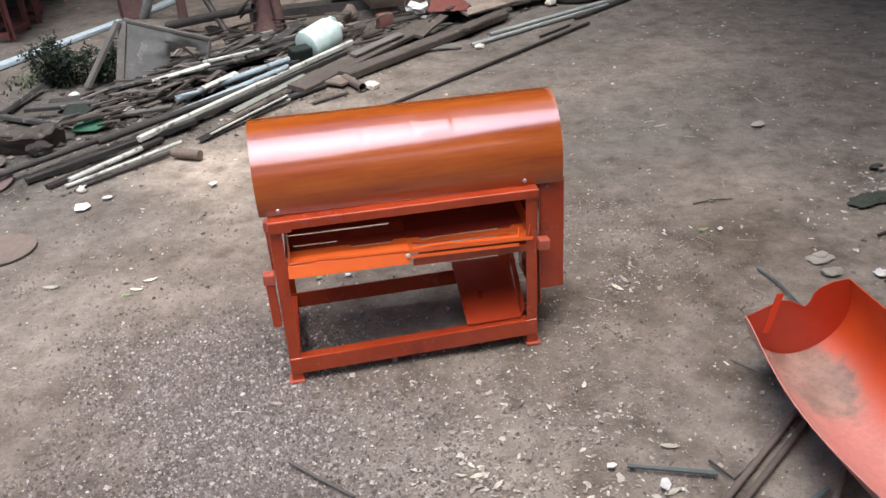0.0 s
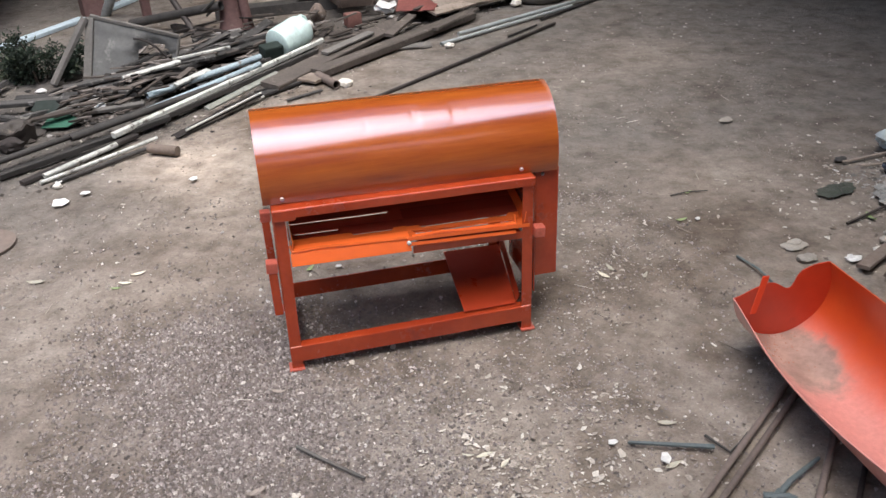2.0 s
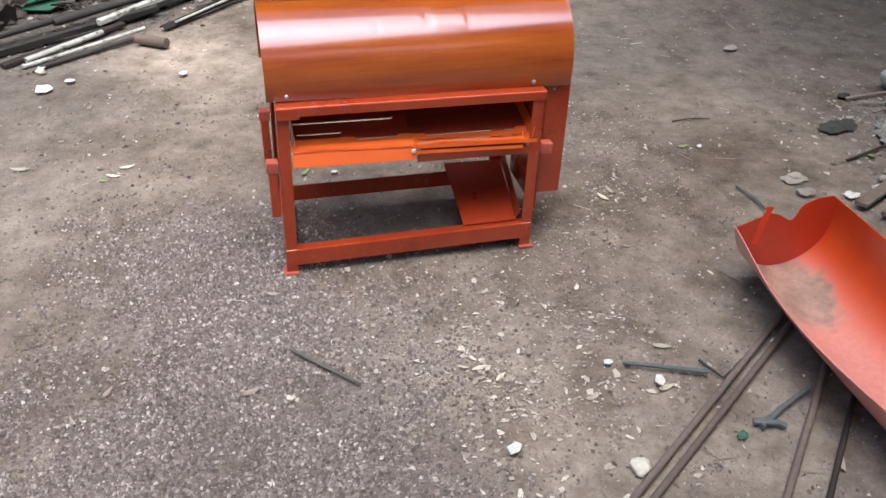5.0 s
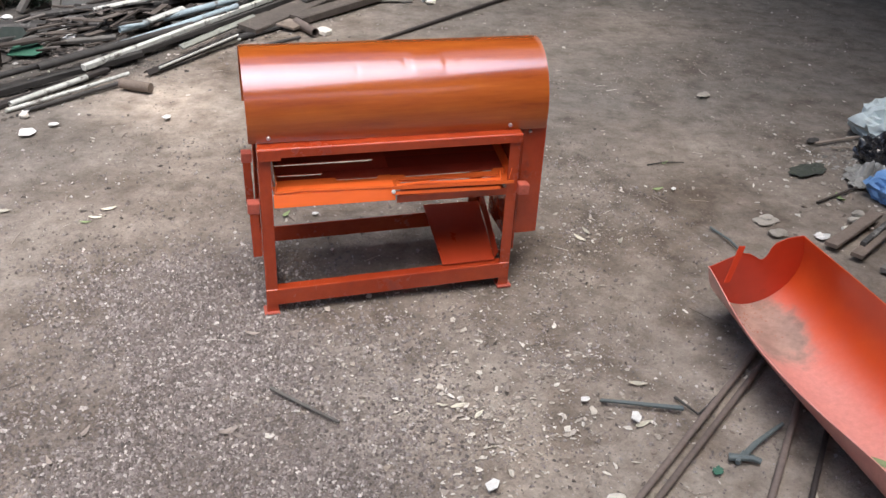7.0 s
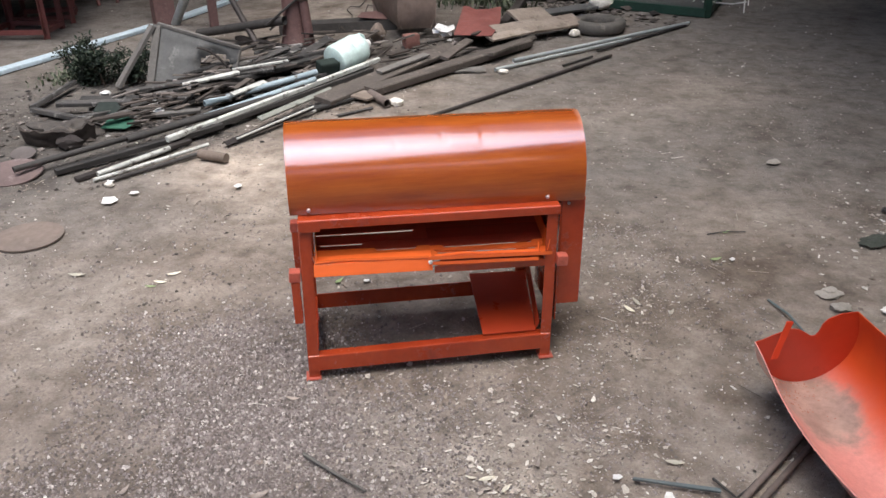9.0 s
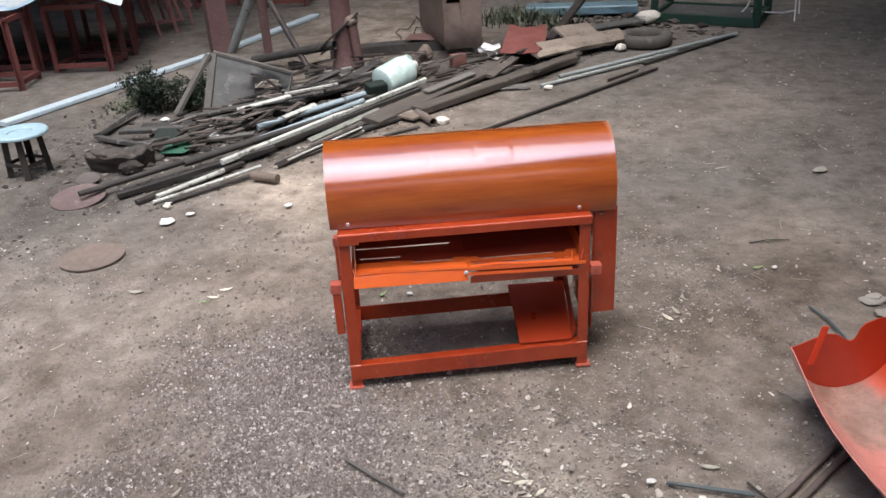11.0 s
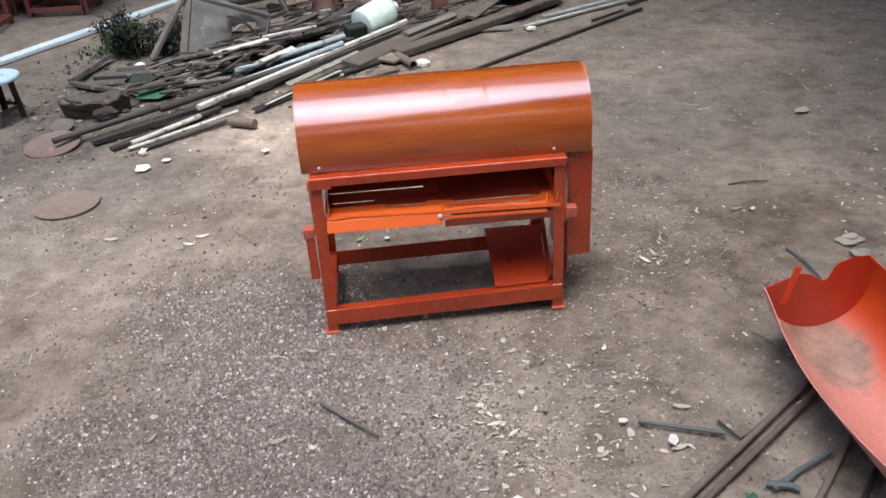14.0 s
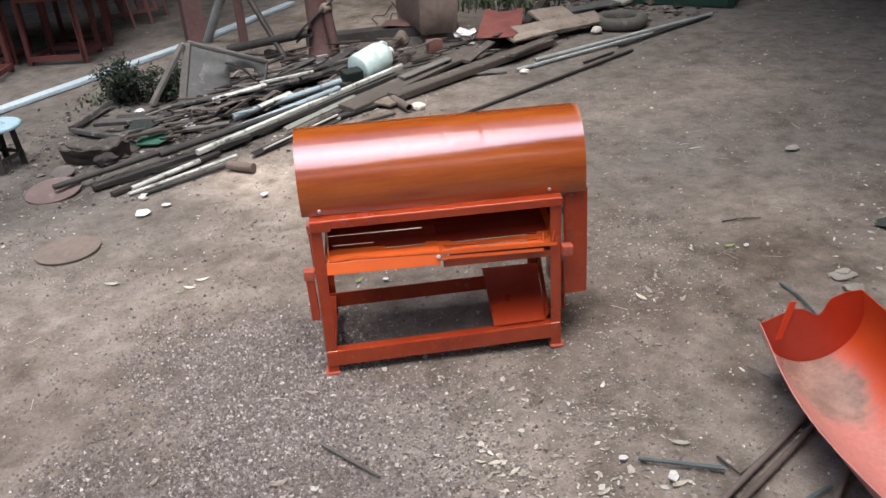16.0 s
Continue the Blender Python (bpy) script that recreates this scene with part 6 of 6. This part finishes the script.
def stuff(name, verts, faces, mat, label, cat):
    me = bpy.data.meshes.new(name)
    me.from_pydata(verts, [], faces)
    me.materials.append(mat)
    tagged(new(name, me), label, cat, kind="stuff")


def scatter(count, box, size, dens, seed, flat=0.6, skew=2.4, proud=0.25):
    """Small angular pieces on the ground; dens(x, y) from 0 to 1 thins them out."""
    rnd = np.random.RandomState(seed)
    verts, faces = [], []
    made = 0
    while made < count:
        x, y = rnd.uniform(box[0], box[1]), rnd.uniform(box[2], box[3])
        if rnd.rand() > dens(x, y):
            continue
        s = size[0] * (size[1] / size[0]) ** (rnd.rand() ** skew)
        z = lift(x, y) + s * proud
        a, e = rnd.uniform(0, 6.28), rnd.uniform(0.5, 1.0)
        ca, sa = math.cos(a), math.sin(a)
        n = len(verts)
        tl = rnd.uniform(-0.4, 0.4)
        for px, py, pz in ((1, 0, tl), (0.2, e, -tl), (-1, 0.1, tl), (-0.1, -e, -tl), (0.15, 0.1, 1), (0, 0, -1)):
            px, py, pz = (q * s * (1 + rnd.uniform(-0.25, 0.25)) for q in (px, py, pz * flat))
            verts.append((x + ca * px - sa * py, y + sa * px + ca * py, z + pz))
        faces += [(n + i, n + (i + 1) % 4, n + 4) for i in range(4)] + [(n + (i + 1) % 4, n + i, n + 5) for i in range(4)]
        made += 1
    return verts, faces


def smooth_noise(x, y, k, z=0.0):
    return 0.5 + 0.5 * noise.noise(Vector((x * k, y * k, z)))


def clump(x, y, k, z, power=2.0):
    return min(1.0, max(0.0, 2.2 * smooth_noise(x, y, k, z) - 0.55)) ** power


def grit_density(x, y):
    return min(1.0, (0.02 + grit_zone(x, y)) * (0.2 + 0.8 * clump(x, y, 3.1, 4.0, 1.4)) * (0.4 + 0.6 * clump(x, y, 11.0, 2.0, 1.2)))


def husk_density(x, y):
    zone = max(0.0, 1 - math.hypot((x - 0.55) / 0.75, (y + 0.25) / 0.85)) ** 0.6
    side = max(0.0, 1 - math.hypot((x - 1.05) / 0.4, (y - 0.45) / 0.7))
    zone = max(zone, 0.9 * side)
    if -0.04 < x < 0.74 and 0.03 < y < 0.45:
        zone *= 0.12
    return zone * (0.1 + 0.9 * clump(x, y, 4.2, 3.0)) * (0.4 + 0.6 * clump(x, y, 13.0, 5.0, 1.0))


stuff("gravel", *scatter(62000, (-1.5, 1.5, -1.25, 1.3), (0.0023, 0.0078), grit_density, 1, 0.95, 1.7, 0.4), M_PEBBLE, "fine grey and whitish grit over the earth", "gravel")
stuff("gravel", *scatter(1300, (-1.6, 1.8, -1.2, 1.6), (0.005, 0.011), grit_density, 2, 0.7), M_PEBBLE, "scattered larger grey pebbles on the earth", "gravel")
stuff("gravel", *scatter(7000, (-0.2, 1.6, -1.25, 1.1), (0.002, 0.007), husk_density, 18, 0.5), M_PEBBLE, "fine grit among the husks", "gravel")
stuff("gravel", *scatter(2600, (-3, 4, 1.4, 6.5), (0.003, 0.012), lambda x, y: 0.3 + 0.7 * smooth_noise(x, y, 1.2, 8.0) ** 2, 3), M_PEBBLE, "sparse grit over the far yard", "gravel")
stuff("soil_crumbs", *scatter(11000, (-1.9, 2.8, -1.3, 2.8), (0.0025, 0.0075), lambda x, y: (0.05 + 0.95 * clump(x, y, 2.0, 6.0)) * (0.2 + 0.8 * clump(x, y, 9.0, 3.0)), 14, 0.85), M_SOIL, "crumbs of brown earth on the ground", "soil")


def flakes(count, box, size, dens, seed):
    """Torn bits of husk and leaf: thin, longish, folded along the middle and lying a little askew."""
    rnd = np.random.RandomState(seed)
    verts, faces, made = [], [], 0
    while made < count:
        x, y = rnd.uniform(box[0], box[1]), rnd.uniform(box[2], box[3])
        if rnd.rand() > dens(x, y):
            continue
        n = size[0] * (size[1] / size[0]) ** (rnd.rand() ** 2.4)
        w, a = n * rnd.uniform(0.3, 0.85), rnd.uniform(0, 6.28)
        ca, sa = math.cos(a), math.sin(a)
        tip, roll, fold = rnd.uniform(-0.25, 0.25), rnd.uniform(-0.35, 0.35), rnd.uniform(-0.3, 0.5)
        z0, k = lift(x, y) + 0.003 + 0.3 * n * abs(tip), len(verts)
        ring = []
        for q in range(6):
            aq, rq = (q + rnd.uniform(-0.35, 0.35)) * math.pi / 3, rnd.uniform(0.45, 1.15)
            ring.append((rq * math.cos(aq), rq * math.sin(aq)))
        for up in (0, 1):
            for u, v in ring:
                px, py = u * n, v * w
                verts.append((x + ca * px - sa * py, y + sa * px + ca * py, z0 + tip * px + roll * py + fold * abs(py) + 0.0007 * up))
        faces += [(k + 6, k + 7, k + 8, k + 9), (k + 6, k + 9, k + 10, k + 11), (k + 3, k + 2, k + 1, k), (k + 5, k + 4, k + 3, k)]
        faces += [(k + i, k + (i + 1) % 6, k + 6 + (i + 1) % 6, k + 6 + i) for i in range(6)]
        made += 1
    return verts, faces


stuff("leaf_litter", *flakes(1800, (-0.2, 1.5, -1.2, 1.1), (0.0028, 0.015), husk_density, 15), M_LITTER, "pale husk and leaf crumbs near the machine", "leaf litter")
def husk_patch(x, y):
    """The spot where the husks lie thickest."""
    return max(0.0, 1 - math.hypot((x - 0.52) / 0.34, (y + 0.55) / 0.38)) * (0.3 + 0.7 * clump(x, y, 8.0, 15.0, 1.2))


stuff("leaf_litter", *flakes(520, (0.1, 1.0, -1.0, -0.1), (0.004, 0.017), husk_patch, 71), M_HUSK, "pale husks and chips lying thick before the machine", "leaf litter")
stuff("leaf_litter", *flakes(700, (-1.6, 2.6, -1.2, 2.6), (0.003, 0.016), lambda x, y: 0.1 + 0.9 * clump(x, y, 2.1, 1.0), 4), M_LITTER, "crumbs of dry leaf and husk on the earth", "leaf litter")


def heap_density(x, y):
    line = (y - 2.45 - 0.75 * (x + 0.4))
    return max(0, 1 - abs(line - 0.45) / 0.75) * (1 if -0.95 < x < 2.6 else 0.25) * (0.2 if 0.2 < x < 1.2 else 1)


stuff("scrap_litter", *scatter(2600, (-1.8, 2.7, 1.9, 5.4), (0.006, 0.036), heap_density, 5, 0.35), M_SCRAP, "dark broken bits of wood, rust and plastic", "scrap litter")


def splinters(count, seed):
    """Long broken slivers that lie along the heap."""
    rnd = np.random.RandomState(seed)
    verts, faces = [], []
    while len(verts) < count * 8:
        x, y = rnd.uniform(-1.1, 1.3), rnd.uniform(2.4, 4.2)
        if rnd.rand() > heap_density(x, y - 0.3):
            continue
        n, w, h = rnd.uniform(0.03, 0.14), rnd.uniform(0.004, 0.022), rnd.uniform(0.002, 0.006)
        a = radians(38 + rnd.normal(0, 24))
        p = Vector((x, y, 0.02 + 0.09 * rnd.rand() ** 2))
        d = Vector((math.cos(a), math.sin(a), rnd.normal(0, 0.12))) * n
        e, f = Vector((-math.sin(a), math.cos(a), 0)) * w, Vector((0, 0, h))
        k = len(verts)
        for s in (-1, 1):
            for q in (-1, 1):
                for r in (-1, 1):
                    verts.append(tuple(p + d * s * rnd.uniform(0.85, 1) + e * q + f * r))
        faces += [tuple(k + i for i in q) for q in ((0, 1, 3, 2), (4, 6, 7, 5), (0, 4, 5, 1), (2, 3, 7, 6), (0, 2, 6, 4), (1, 5, 7, 3))]
    return verts, faces


stuff("scrap_litter", *splinters(380, 17), M_SCRAP, "dark and pale wood splinters in the heap", "scrap litter")


rod_thing("bent_wire", [(0.36, 4.78, 0.004), (0.37, 4.78, 0.06), (0.33, 4.79, 0.1), (0.36, 4.78, 0.13), (0.43, 4.78, 0.12), (0.46, 4.77, 0.15), (0.5, 4.78, 0.2)], 0.005, M_BLACK, "black bent wire sticking up behind the channel", "wire", 0.8, 6)
rod_thing("bent_wire", [(0.5, 4.8, 0.004), (0.48, 4.8, 0.08), (0.5, 4.8, 0.13), (0.55, 4.79, 0.12), (0.54, 4.8, 0.17), (0.5, 4.8, 0.22)], 0.006, M_BLACK, "black bent wire sticking up behind the channel", "wire", 0.8, 6)
stuff("leaf_litter", *flakes(700, (0.8, 3.3, 0.3, 3.7), (0.004, 0.016), lambda x, y: 0.15 + 0.85 * clump(x, y, 1.6, 2.0), 41), M_LITTER, "pale crumbs of husk over the yard", "leaf litter")
stuff("scrap_litter", *scatter(260, (-1.6, 3.3, 0.5, 3.7), (0.004, 0.016), lambda x, y: 0.2 + 0.8 * clump(x, y, 1.3, 9.0), 42, 0.3), M_SCRAP, "small dark bits lying over the yard", "scrap litter")


def foot_density(x, y):
    line = y - 1.62 - 0.8 * (x + 1.0) - 0.12
    return max(0.0, 1 - abs(line) / 0.32) * (0.2 + 0.8 * clump(x, y, 3.0, 5.0))


stuff("scrap_litter", *scatter(520, (-1.7, 0.8, 1.2, 3.0), (0.004, 0.017), foot_density, 51, 0.35), M_SCRAP, "dark crumbs at the foot of the heap", "scrap litter")
stuff("leaf_litter", *flakes(480, (-1.7, 0.8, 1.2, 3.0), (0.004, 0.016), foot_density, 52), M_LITTER, "pale chips at the foot of the heap", "leaf litter")
stuff("scrap_litter", *scatter(420, (-1.9, -0.7, 2.1, 3.3), (0.006, 0.026), lambda x, y: clump(x, y, 2.6, 12.0), 53, 0.35), M_SCRAP, "dark rubbish round the log and the shrub", "scrap litter")


def edge_density(x, y):
    return max(0, 1 - math.hypot((x - 2.45) / 0.75, (y - 0.35) / 0.8))


stuff("leaf_litter", *flakes(330, (2.2, 2.75, 0.35, 0.85), (0.004, 0.022), lambda x, y: max(0.0, 1 - math.hypot((x - 2.45) / 0.26, (y - 0.58) / 0.22)), 61), M_ASHBITS, "pale torn bits beside the black bag", "leaf litter")
stuff("scrap_litter", *scatter(900, (1.7, 3.2, -0.5, 1.2), (0.003, 0.016), edge_density, 6, 0.45), M_LITTER, "rubble and litter at the yard's edge", "scrap litter")
stuff("scrap_litter", *scatter(500, (1.4, 3.0, 4.2, 6.2), (0.015, 0.08), lambda x, y: 0.8, 7, 0.3), M_SCRAP, "dark rubbish at the back of the yard", "scrap litter")


def straw(count, box, seed):
    rnd = np.random.RandomState(seed)
    verts, faces = [], []
    for _ in range(count):
        x, y = rnd.uniform(box[0], box[1]), rnd.uniform(box[2], box[3])
        n, w, a = rnd.uniform(0.01, 0.04), rnd.uniform(0.0008, 0.002), rnd.uniform(0, 3.14)
        d, e = Vector((math.cos(a), math.sin(a), rnd.uniform(-0.1, 0.1))) * n, Vector((-math.sin(a), math.cos(a), 0)) * w
        p = Vector((x, y, lift(x, y) + 0.004))
        k = len(verts)
        verts += [p - d - e, p - d + e, p + d + e, p + d - e, p - d * 0.9 + Vector((0, 0, w)), p + d * 0.9 + Vector((0, 0, w))]
        faces += [(k, k + 3, k + 5, k + 4), (k + 2, k + 1, k + 4, k + 5), (k + 1, k, k + 4), (k + 3, k + 2, k + 5)]
    return [tuple(v) for v in verts], faces


stuff("straw", *straw(200, (-1.8, 2.6, -1.3, 2.4), 9), M_LITTER, "bits of straw and thin twigs on the earth", "straw")
